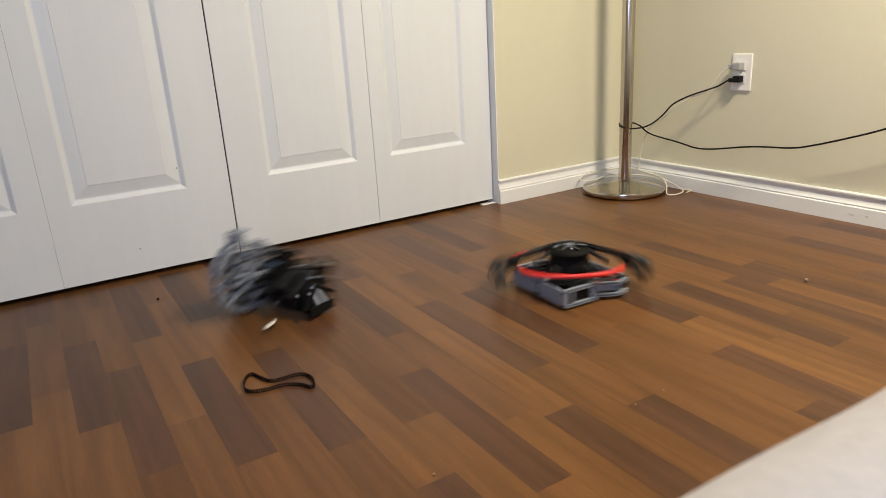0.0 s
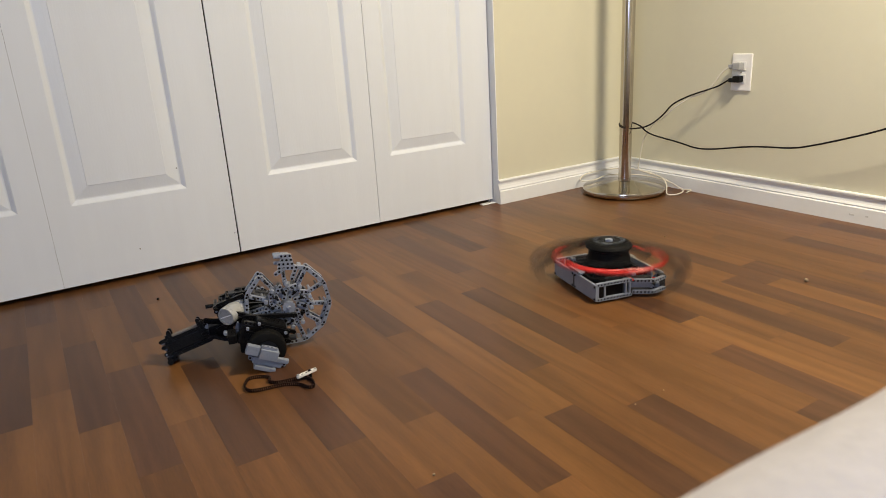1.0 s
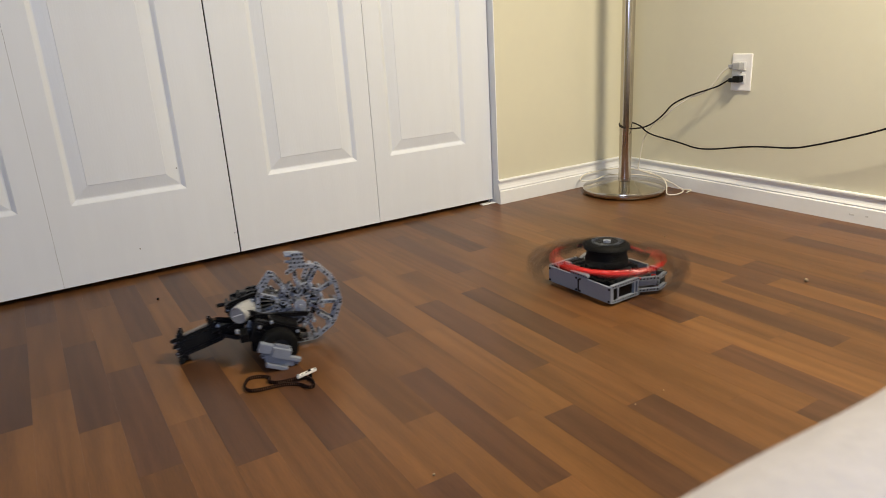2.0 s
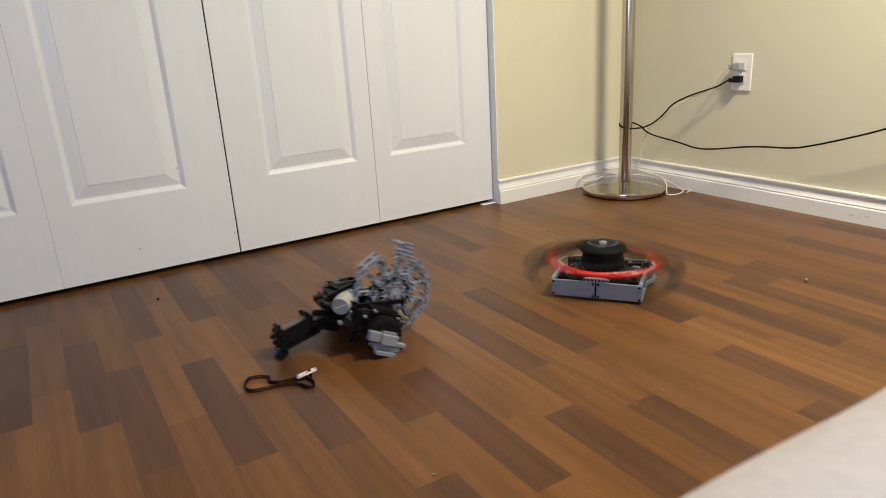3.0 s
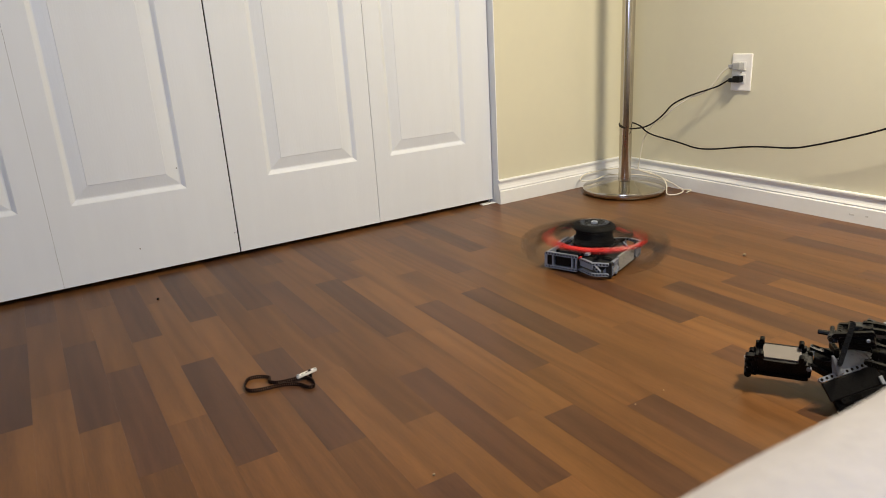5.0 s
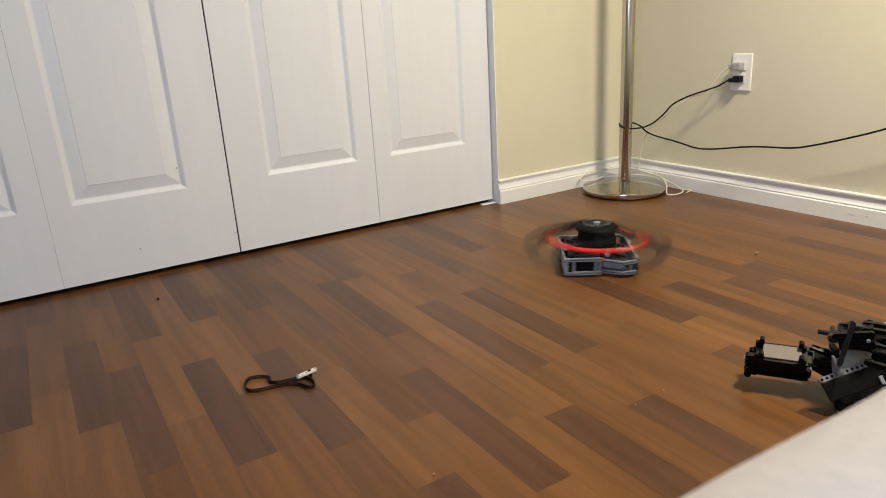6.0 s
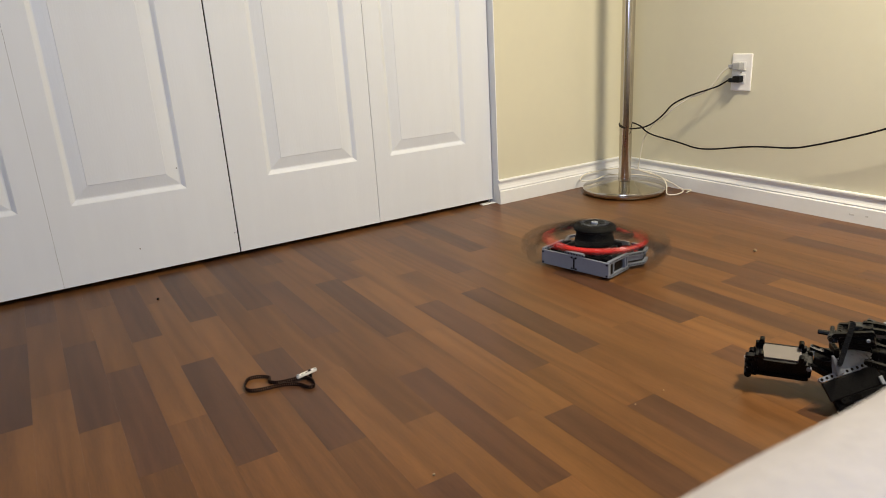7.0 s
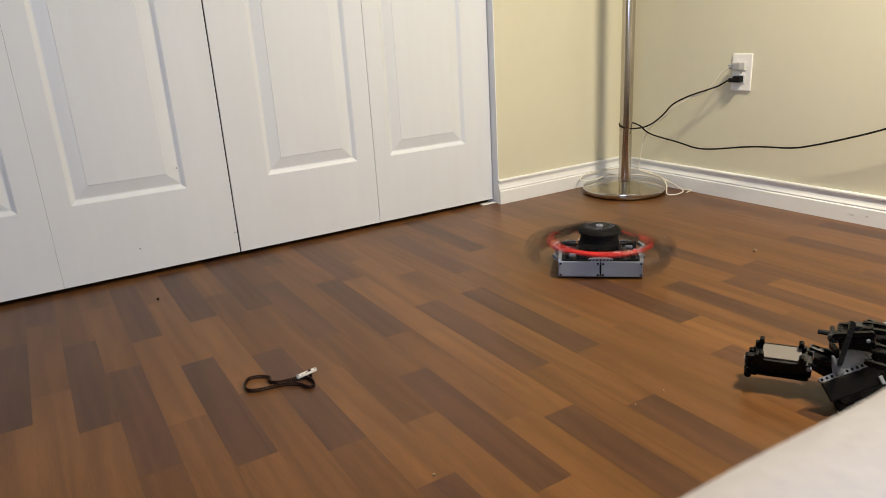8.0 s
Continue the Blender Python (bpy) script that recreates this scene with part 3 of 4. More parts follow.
one("hub_cap", rotor, GREY, lambda bm: (gear(bm, 0.009, 0.005, 8, pose(0, 0, 0.038)), rod(bm, 0.004, 0.007, pose(0, 0, 0.038))), "grey hub cap")
one("hub_spoke", rotor, DGREY, lambda bm: [box(bm, 0.012, 0.040, -0.003, 0.003, 0.037, 0.0405, 0.001, pose(0, 0, 0, 0, 0, 60 * k)) for k in range(6)])
for a in (20, 95, 170, 260, 305):
    one("hub_clip", rotor, GREY, lambda bm: box(bm, 0.026, 0.036, -0.0025, 0.0025, 0.0405, 0.0425, 0.0008, pose(0, 0, 0, 0, 0, a)), "small grey clip on the hub")
for s in (0, 180):
    turn = pose(0, 0, 0, 0, 0, s)
    one("arm", rotor, BLACK, lambda bm: (beam(bm, 13, turn @ pose(0.090, 0.011, 0.023, 90, 17, 2)), beam(bm, 13, turn @ pose(0.090, -0.011, 0.023, 90, 17, -2)), beam(bm, 9, turn @ pose(0.070, 0.0, 0.031, 90, 17, 0)), beam(bm, 7, turn @ pose(0.096, 0.0, 0.018, 0, 17, 0)), box(bm, 0.118, 0.148, -0.013, 0.013, -0.010, 0.008, 0.002, turn)), "black beam arm")
    one("arm_brace", rotor, DGREY, lambda bm: [beam(bm, 7, turn @ pose(0.062, w * 0.032, 0.022, 0, 20, w * 34)) for w in (-1, 1)])
    one("hook_blade", rotor, DGREY, lambda bm: (sweep(bm, curve_points([turn @ Vector(p) for p in ((0.135, 0.004, 0.004), (0.155, 0.003, 0.003), (0.170, 0, -0.003), (0.177, -0.004, -0.016), (0.174, -0.010, -0.027))], 4), 0.0085, 8), beam(bm, 5, turn @ pose(0.158, -0.010, -0.002, 90, 28, -10)), beam(bm, 5, turn @ pose(0.170, -0.004, -0.014, 90, 70, 0)), box(bm, 0.148, 0.174, -0.020, 0.022, -0.014, 0.006, 0.004, turn @ pose(0, 0, 0, 0, 10, 0)), box(bm, 0.168, 0.179, -0.024, 0.012, -0.028, -0.006, 0.003, turn)), "dark hooked striking blade")
    one("blade_side", rotor, DGREY, lambda bm: (beam(bm, 5, turn @ pose(0.160, 0.024, 0.002, 0, 12, 20)), beam(bm, 5, turn @ pose(0.162, -0.024, 0.001, 0, 12, -20))))
    one("blade_tip", rotor, GREY, lambda bm: (beam(bm, 3, turn @ pose(0.172, 0.012, -0.008, 90, 55, 0)),), "grey beam on the blade")
    one("red_ring_tube", rotor, RED, lambda bm: sweep(bm, [turn @ Vector(((0.1145 + 0.0205 * math.cos(2 * a)) * math.cos(a), (0.1145 + 0.0205 * math.cos(2 * a)) * math.sin(a), 0.004 - 0.005 * math.sin(a))) for a in [radians(26 + 128 * k / 32) for k in range(33)]], 0.0054, 10), "bent red flexible tube", True)
    one("ring_strut", rotor, DGREY, lambda bm: (beam(bm, 5, turn @ pose(0.036, 0.070, 0.006, 0, 0, 62)), beam(bm, 5, turn @ pose(-0.036, 0.070, 0.006, 0, 0, 118))))

# -- flywheel robot: axle along x, tail towards -y
flyer = thing("flywheel_robot", pose(-1.56, -0.642, 0), "black brick-built robot with a grey spoked flywheel", "robot")
WZ = 0.090
wheel = one("flywheel", flyer, GREY, lambda bm: (gear(bm, 0.013, 0.006, 12, pose(0.022, 0, 0, 0, 90, 0)), rod(bm, 0.004, 0.062, pose(-0.030, 0, 0, 0, 90, 0)), rod(bm, 0.010, 0.040, pose(-0.020, 0, 0, 0, 90, 0), 14)), "open grey flywheel of beams and pins")
wheel.location = (0, -0.012, WZ)
NS = 11
GAPS = (2,)
for k in range(NS):
    a = 360 * k / NS + 26
    m = pose(0, 0, 0, a, 0, 0)  # local +y points outwards
    one("spoke", wheel, GREY, lambda bm: [beam(bm, 5, m @ pose(x * 0.92, 0.060, 0, 0, 0, 90) @ pose(0, 0, 0, 90, 0, 0)) for x in ((-0.012, 0.012) if k % 2 else (0.012,))] + [rod(bm, 0.0026, 0.034, m @ pose(-0.017, y, 0, 0, 90, 0), 8) for y in (0.050, 0.074)])
    for y, z in ((0.066, 0), (0.036, 0.008)):
        one("spoke_pin", wheel, DGREY, lambda bm: rod(bm, 0.0024, 0.040, m @ pose(-0.020, y, z, 0, 90, 0), 8), "dark connector pin")
    if k not in GAPS:
        b = 180 / NS
        one("rim_link", wheel, GREY, lambda bm: [beam(bm, 6, pose(x, 0, 0, a + b, 0, 0) @ pose(0, 0.0785, 0, 0, 90, 0)) for x in ((0.012,) if k % 3 else (-0.012, 0.012))] + [box(bm, -0.016, 0.016, 0.0765, 0.0805, z - 0.0035, z + 0.0035, 0.0008, pose(0, 0, 0, a + b, 0, 0)) for z in (-0.012, 0.012)])
for k in range(10):
    m = pose(0, 0, 0, 36 * k + 10 + 5 * math.sin(3 * k), 0, 0)
    one("inner_connector", wheel, GREY, lambda bm: (beam(bm, 4, m @ pose(0.016, 0.036, 0, 0, 90, 0) @ pose(0, 0, 0, 0, 0, 25)), beam(bm, 3, m @ pose(0.018, 0.024, 0.008, 0, 90, 0) @ pose(0, 0, 0, 0, 0, 80)), rod(bm, 0.0042, 0.030, m @ pose(-0.006, 0.044, 0.006, 0, 90, 0), 10), box(bm, -0.014, 0.012, 0.018, 0.040, -0.004, 0.004, 0.0012, m)))
    one("black_bush", wheel, BLACK, lambda bm: (rod(bm, 0.0036, 0.010, m @ pose(0.014, 0.029, -0.009, 0, 90, 0), 8), box(bm, -0.006, 0.012, 0.030, 0.044, -0.012, -0.006, 0.001, m)), "black bush")
mt = pose(0, 0, 0, 84, 0, 0)
one("tooth_block", wheel, GREY, lambda bm: (box(bm, -0.014, 0.010, 0.074, 0.100, -0.004, 0.012, 0.0012, mt), [rod(bm, 0.0034, 0.014, mt @ pose(x, y, 0.012), 8) for x, y in ((-0.010, 0.098), (0.0, 0.098), (0.010, 0.098), (0.010, 0.086))]), "grey striking tooth with pins")
one("tooth_beam", wheel, GREY, lambda bm: [beam(bm, n, mt @ pose(0.0145, y, z, 0, 90, 0)) for n, y, z in ((4, 0.077, 0.004), (4, 0.085, 0.004), (3, 0.093, 0.002), (3, 0.101, 0.004))] + [beam(bm, 4, mt @ pose(0.0145, 0.066, -0.012, 0, 90, 0) @ pose(0, 0, 0, 0, 0, 70)), beam(bm, 3, mt @ pose(0.0145, 0.070, 0.016, 0, 90, 0) @ pose(0, 0, 0, 0, 0, 35))])


def pod(s, x_in, x_out, plated):
    """A drive pod: a sloped motor box inside, the tyre and its outer trim."""
    Y, R, wd = -0.066, 0.036, 0.028
    xm = (x_in + x_out) / 2
    c = one("motor_box", flyer, BLACK, lambda bm: (box(bm, min(x_in, x_out), max(x_in, x_out), Y - 0.050, Y + 0.040, 0.022, 0.062, 0.004, pose(0, 0, 0, 0, 0, 0) @ pose(0, Y, 0.042, -24, 0, 0) @ pose(0, -Y, -0.036)), box(bm, xm - 0.018, xm + 0.018, Y - 0.028, Y + 0.030, 0.050, 0.086, 0.005, pose(0, Y, 0.042, -24, 0, 0) @ pose(0, -Y, -0.046))), "sloped black motor box")
    one("motor_trim", c, DGREY, lambda bm: (beam(bm, 9, pose(x_out - s * 0.004, Y, 0.074, 0, 0, 90) @ pose(0, 0, 0, 90, 24, 0)), beam(bm, 5, pose(x_in + s * 0.004, Y + 0.034, 0.05, 0, 0, 90) @ pose(0, 0, 0, 90, 70, 0)), rod(bm, 0.006, 0.016, pose(xm, Y + 0.043, 0.034, -90, 0, 0), 10)))
    one("frame_beam", flyer, BLACK, lambda bm: (beam(bm, 13, pose(x_in - s * 0.006, Y + 0.012, 0.050, 0, 0, 90) @ pose(0, 0, 0, 90, 18, 0)), beam(bm, 9, pose(x_in + s * 0.002, Y - 0.02, 0.084, 0, 0, 90) @ pose(0, 0, 0, 90, 30, 0)), box(bm, min(x_in, x_out), max(x_in, x_out), Y - 0.066, Y - 0.050, 0.050, 0.066, 0.002)))
    for dz, n in ((0.024, 9), (0.006, 11), (-0.012, 9)):
        one("motor_beam", flyer, BLACK, lambda bm: beam(bm, n, pose(x_out - s * 0.001, Y, 0.042, -24, 0, 0) @ pose(0, 0.002, dz + 0.006, 0, 0, 90) @ pose(0, 0, 0, 90, 0, 0)))
    for dy in (-0.030, -0.014, 0.010, 0.026):
        one("motor_rib", flyer, BLACK, lambda bm: beam(bm, 4, pose(xm, Y, 0.042, -24, 0, 0) @ pose(0, dy, 0.026)))
    for dy, dz in ((-0.040, 0.020), (0.030, 0.028), (-0.022, 0.034)):
        one("motor_pin", flyer, GREY, lambda bm: rod(bm, 0.003, 0.007, pose(x_out, Y, 0.042, -24, 0, 0) @ pose(-0.001, dy, dz, 0, 90 * s, 0), 8), "small grey pin")
    xt = x_out + s * 0.014
    w = one("drive_tyre", flyer, RUBBER, lambda bm: lathe(bm, tyre_profile(R, wd), pose(xt, Y, R, 0, 90, 0), 28), "black rubber drive tyre", True)
    one("rim", w, DGREY if plated else BLACK, lambda bm: (lathe(bm, [(0.0001, -0.011), (R * 0.54, -0.011), (R * 0.56, -0.013), (R * 0.56, 0.013), (R * 0.54, 0.011), (0.0001, 0.011)], pose(xt, Y, R, 0, 90, 0), 20),))
    xo = xt + s * 0.018
    if plated:
        q = pose(0, Y + 0.002, R - 0.007, -24, 0, 0) @ pose(0, -Y, -R)
        for y0, y1, z0, z1, d in ((Y - 0.044, Y - 0.020, 0.032, 0.050, 0.008), (Y - 0.019, Y + 0.015, 0.029, 0.049, 0.012), (Y + 0.014, Y + 0.038, 0.027, 0.035, 0.006), (Y - 0.022, Y + 0.018, 0.008, 0.016, 0.012), (Y - 0.026, Y + 0.028, 0.016, 0.029, 0.004)):
            one("armour_brick", flyer, GREY, lambda bm: box(bm, xo - 0.006, xo + d, y0, y1, z0, z1, 0.0015, q), "light grey armour brick")
        one("armour_beam", flyer, GREY, lambda bm: (beam(bm, 9, q @ pose(xo - 0.002, Y, 0.024, 0, 0, 90) @ pose(0, 0, 0, 90, 0, 0)), beam(bm, 4, q @ pose(xo + 0.004, Y - 0.004, 0.0505, 0, 0, 90))))
    else:
        q = pose(xo - s * 0.002, Y, 0.041, 62, 0, 0)
        one("armour_beam", flyer, GREY, lambda bm: beam(bm, 9, q @ pose(0, 0, 0, 0, 90, 0) @ pose(0, 0, 0, 0, 0, 90)), "perforated grey beam on the tyre")
        for y0, y1, z0, z1 in ((-0.030, 0.010, 0.006, 0.015), (-0.008, 0.030, -0.016, -0.006), (0.012, 0.032, 0.005, 0.012)):
            one("armour_brick", flyer, GREY, lambda bm: box(bm, -0.005, 0.005, y0, y1, z0, z1, 0.0015, q), "light grey armour brick")
        one("side_frame", flyer, BLACK, lambda bm: (beam(bm, 9, pose(xo, Y - 0.02, 0.056, 0, 0, 90) @ pose(0, 0, 0, 0, -30, 0)), beam(bm, 7, pose(xo, Y + 0.03, 0.05, 0, 0, 90) @ pose(0, 0, 0, 0, 50, 0)), box(bm, xo - 0.006, xo + 0.002, Y - 0.04, Y + 0.036, 0.008, 0.028, 0.002)))


standing = set(flyer.children)
pod(1, 0.026, 0.062, True)
TORN_POD = [o for o in flyer.children if o not in standing]
pod(-1, -0.040, -0.135, False)
# gearbox, white drum and tail
drum = one("drum", flyer, CLEAR, lambda bm: lathe(bm, [(0.0001, 0.0), (0.0168, 0.0), (0.0178, 0.002), (0.0178, 0.040), (0.0168, 0.043), (0.0143, 0.0435), (0.0132, 0.041), (0.0001, 0.041)], None, 36), "milky white drum with a toothed rim", True)
one("drum_gear", drum, CLEAR, lambda bm: (gear(bm, 0.022, 0.007, 28, pose(0, 0, -0.004)), lathe(bm, [(0.0178, 0.003), (0.0195, 0.004), (0.0195, 0.008), (0.0178, 0.009)], None, 28)))
one("drum_rib", drum, WHITE, lambda bm: [box(bm, -0.0130, 0.0130, -0.0008, 0.0008, 0.040, 0.0425, 0, pose(0, 0, 0, 0, 0, a)) for a in (20,)])
one("gearbox", flyer, BLACK, lambda bm: (box(bm, -0.036, 0.002, -0.136, -0.088, 0.090, 0.114, 0.002, pose(0, -0.118, 0.10, 14, 0, 0) @ pose(0, 0.118, -0.10)), box(bm, -0.034, -0.014, -0.13, -0.06, 0.055, 0.086, 0.003), box(bm, -0.030, -0.004, -0.108, -0.088, 0.108, 0.124, 0.002, pose(0, -0.1, 0.11, 22, 0, 0) @ pose(0, 0.1, -0.11))))
one("gearbox_beam", flyer, BLACK, lambda bm: (beam(bm, 7, pose(0.004, -0.118, 0.116, 0, 0, 90) @ pose(0, 0, 0, 90, -14, 0)), beam(bm, 7, pose(-0.036, -0.112, 0.116, 0, 0, 90) @ pose(0, 0, 0, 90, -12, 0)), beam(bm, 5, pose(-0.016, -0.136, 0.110)), beam(bm, 5, pose(-0.016, -0.122, 0.118)), rod(bm, 0.0035, 0.05, pose(-0.04, -0.146, 0.104, 0, 90, 0), 8), rod(bm, 0.004, 0.026, pose(-0.020, -0.165, 0.102, -90, 0, 0), 8)))
for x, y, z, n, q in ((0.0055, -0.112, 0.107, 6, (0, 0, 90)), (0.0055, -0.112, 0.098, 5, (0, 0, 90)), (-0.016, -0.1405, 0.100, 5, (0, 0, 0)), (-0.008, -0.092, 0.122, 4, (0, 0, 90)), (-0.026, -0.092, 0.124, 4, (0, 0, 90))):
    one("gearbox_plate", flyer, BLACK, lambda bm: beam(bm, n, pose(x, y, z, *q) @ pose(0, 0, 0, 90, 0, 0)))
one("end_tile", flyer, TAN, lambda bm: box(bm, -0.028, -0.006, -0.088, -0.070, 0.112, 0.119, 0.0015), "dull tan tile on the gearbox")
for x, y, z in ((0.007, -0.098, 0.112), (0.007, -0.124, 0.101), (-0.012, -0.146, 0.094)):
    one("gearbox_pin", flyer, GREY, lambda bm: rod(bm, 0.0026, 0.006, pose(x, y, z, 0, 90, 0), 8), "small grey pin")
one("gearbox_cap", flyer, DGREY, lambda bm: rod(bm, 0.005, 0.010, pose(-0.006, -0.146, 0.104, 0, 90, 0), 14))
one("gearbox_lid", flyer, DGREY, lambda bm: box(bm, -0.03, -0.012, -0.120, -0.10, 0.116, 0.124, 0.002))
rear = one("rear_beam", flyer, GREY, lambda bm: beam(bm, 11, pose(0, 0, 0)), "perforated grey beam on the skirt")
one("skirt_panel", rear, BLACK, lambda bm: (box(bm, -0.042, 0.042, -0.034, -0.0045, -0.004, 0.0025, 0.002), box(bm, -0.036, 0.036, -0.052, -0.032, -0.012, -0.002, 0.002)), "smooth black skirt panel")
one("skirt_beam", rear, BLACK, lambda bm: (beam(bm, 9, pose(0.004, -0.038, 0.0055)), beam(bm, 5, pose(0.048, -0.014, -0.002, 0, 0, 62)), beam(bm, 7, pose(0.058, -0.020, -0.012, 0, 0, 75)), beam(bm, 7, pose(0.052, 0.010, -0.022, 0, 0, 15))))
for c in ((0.036, 0.042, -0.036, -0.022, 0.002, 0.006), (-0.012, 0.004, -0.047, -0.044, -0.002, 0.004)):
    one("skirt_clip", rear, GREY, lambda bm: box(bm, *c, 0.001), "small pale clip")
upright = one("upright_beam", flyer, BLACK, lambda bm: (beam(bm, 9, pose(0, 0, 0)), beam(bm, 3, pose(0.028, 0.010, -0.006, 0, 0, 90))))
wedge = one("wedge_piece", flyer, GREY, lambda bm: lathe(bm, [(0.0001, -0.012), (0.0085, -0.012), (0.0075, -0.006), (0.0018, 0.018), (0.0001, 0.018)], None, 4), "grey wedge piece by the drum")
one("axle_beam", flyer, GREY, lambda bm: (beam(bm, 5, pose(0.030, -0.088, 0.066, 0, 0, 90) @ pose(0, 0, 0, 90, 30, 0)), beam(bm, 3, pose(0.032, -0.108, 0.060, 0, 0, 60)), rod(bm, 0.004, 0.010, pose(0.03, -0.135, 0.064, 0, 90, 0), 8)), "short grey beams by the gearbox")
TORN_POD += [o for o in flyer.children if o.name.startswith("axle_beam")]
one("link_beam", flyer, GREY, lambda bm: beam(bm, 4, pose(-0.0239, -0.1598, 0.0640, 64.5, -11.8, 95.7)), "short pale beam before the tail")
one("link_brace", flyer, BLACK, lambda bm: (beam(bm, 6, pose(-0.012, -0.150, 0.072, 30, 10, 80)), beam(bm, 5, pose(0.000, -0.146, 0.060, 90, -24, 70)), beam(bm, 4, pose(-0.020, -0.140, 0.078, 0, 0, 20))))
one("fly_bearing", flyer, BLACK, lambda bm: [beam(bm, 13, pose(x, -0.050, 0.082, 0, 0, 90) @ pose(0, 0, 0, 90, 8, 0)) for x in (-0.034, 0.034)])
tail = one("tail_box", flyer, BLACK, lambda bm: (box(bm, -0.0135, 0.0135, -0.041, 0.041, -0.018, 0.017, 0.002), box(bm, -0.0155, 0.0155, -0.045, 0.036, -0.010, 0.010, 0.002)), "long black battery tail")
one("tail_plate", tail, TAN, lambda bm: box(bm, -0.0145, 0.0145, -0.031, 0.025, 0.0165, 0.0205, 0.0012), "pale flat plate on top of the tail")
one("tail_rail", tail, BLACK, lambda bm: [beam(bm, 10, pose(x, -0.002, z, 0, 0, 90) @ pose(0, 0, 0, 90, 0, 0)) for x in (-0.0155, 0.0155) for z in (-0.016, 0.014)])
for x in (-0.0135, 0.0135):
    for y in (-0.038, 0.028):
        one("tail_clip", tail, BLACK, lambda bm: box(bm, x - 0.0035, x + 0.0035, y - 0.004, y + 0.004, 0.012, 0.025, 0.002))
        one("clip_beam", tail, BLACK, lambda bm: beam(bm, 3, pose(x * 1.12, y * 0.86, 0.021, 0, 90, 0)))
one("tail_foot", tail, BLACK, lambda bm: (box(bm, -0.014, 0.014, -0.054, -0.036, -0.029, -0.016, 0.002), rod(bm, 0.006, 0.036, pose(-0.018, -0.050, -0.026, 0, 90, 0), 10), beam(bm, 5, pose(0, -0.047, 0.0, 0, 90, 0))))
one("tail_pin", tail, GREY, lambda bm: (rod(bm, 0.004, 0.006, pose(0.015, 0.036, 0.010, 0, 90, 0), 8), beam(bm, 4, pose(-0.004, -0.048, -0.020, 0, 0, 30))), "grey pins on the tail")
for x in (-0.0165, 0.0165):
    one("tail_side_panel", tail, BLACK, lambda bm: box(bm, x - 0.0012, x + 0.0012, -0.036, 0.032, -0.011, 0.009, 0.0008))
one("tail_end_beam", tail, BLACK, lambda bm: [beam(bm, 3, pose(0.012, -0.044, z, 90, 0, 90)) for z in (-0.010, 0.004, 0.016)])
for x, z in ((0.012, 0.012), (0.004, -0.002), (0.013, -0.010)):
    one("tail_end_pin", tail, GREY, lambda bm: rod(bm, 0.0026, 0.006, pose(x, -0.047, z, 90, 0, 0), 8), "small grey pin on the tail's end")
one("tail_link", flyer, BLACK, lambda bm: (beam(bm, 9, pose(-0.006, -0.145, 0.058, 0, 0, 90) @ pose(0, 0, 0, 90, -10, 0)), beam(bm, 9, pose(-0.052, -0.145, 0.058, 0, 0, 90) @ pose(0, 0, 0, 90, -10, 0)), beam(bm, 5, pose(0.006, -0.150, 0.046, 0, 0, 80) @ pose(0, 0, 0, 90, 20, 0)), box(bm, -0.045, 0.0, -0.166, -0.12, 0.044, 0.066, 0.003)))

# -- things on the floor
belt = thing("tread_belt", pose(0, 0, 0), "loose brown-black tread belt lying on the floor", "belt")
LOOP_START = curve_points([(-1.714, -0.743, 0), (-1.703, -0.721, 0), (-1.690, -0.715, 0), (-1.682, -0.737, 0), (-1.671, -0.761, 0), (-1.650, -0.767, 0), (-1.629, -0.767, 0), (-1.613, -0.775, 0), (-1.606, -0.796, 0),
    (-1.611, -0.823, 0), (-1.620, -0.828, 0), (-1.629, -0.811, 0), (-1.649, -0.794, 0), (-1.668, -0.789, 0), (-1.688, -0.788, 0), (-1.708, -0.780, 0), (-1.717, -0.766, 0), (-1.714, -0.743, 0)], 12)
LOOP_END = curve_points([(-1.714, -0.749, 0), (-1.703, -0.731, 0), (-1.690, -0.730, 0), (-1.676, -0.738, 0), (-1.668, -0.750, 0), (-1.674, -0.762, 0), (-1.662, -0.776, 0), (-1.642, -0.781, 0), (-1.619, -0.785, 0), (-1.609, -0.804, 0),
    (-1.612, -0.825, 0), (-1.623, -0.827, 0), (-1.633, -0.806, 0), (-1.654, -0.791, 0), (-1.670, -0.787, 0), (-1.687, -0.784, 0), (-1.706, -0.778, 0), (-1.715, -0.768, 0), (-1.714, -0.749, 0)], 12)
TREAD = mat("brown_black_rubber", (0.020, 0.0095, 0.006), 0.55, vary=0.3, scale=90, spec=0.2)
bm = bmesh.new()
box(bm, -0.0013, 0.0013, -0.0011, 0.0011, 0.0004, 0.0074, 0.0005)
box(bm, -0.0023, 0.0023, -0.0006, 0.0006, 0.0006, 0.0020, 0.0003)
box(bm, -0.0023, 0.0023, -0.0006, 0.0006, 0.0056, 0.0070, 0.0003)
link_mesh = bpy.data.meshes.new("belt_link")
bm.to_mesh(link_mesh)
bm.free()
link_mesh.materials.append(TREAD)
LINKS = 92


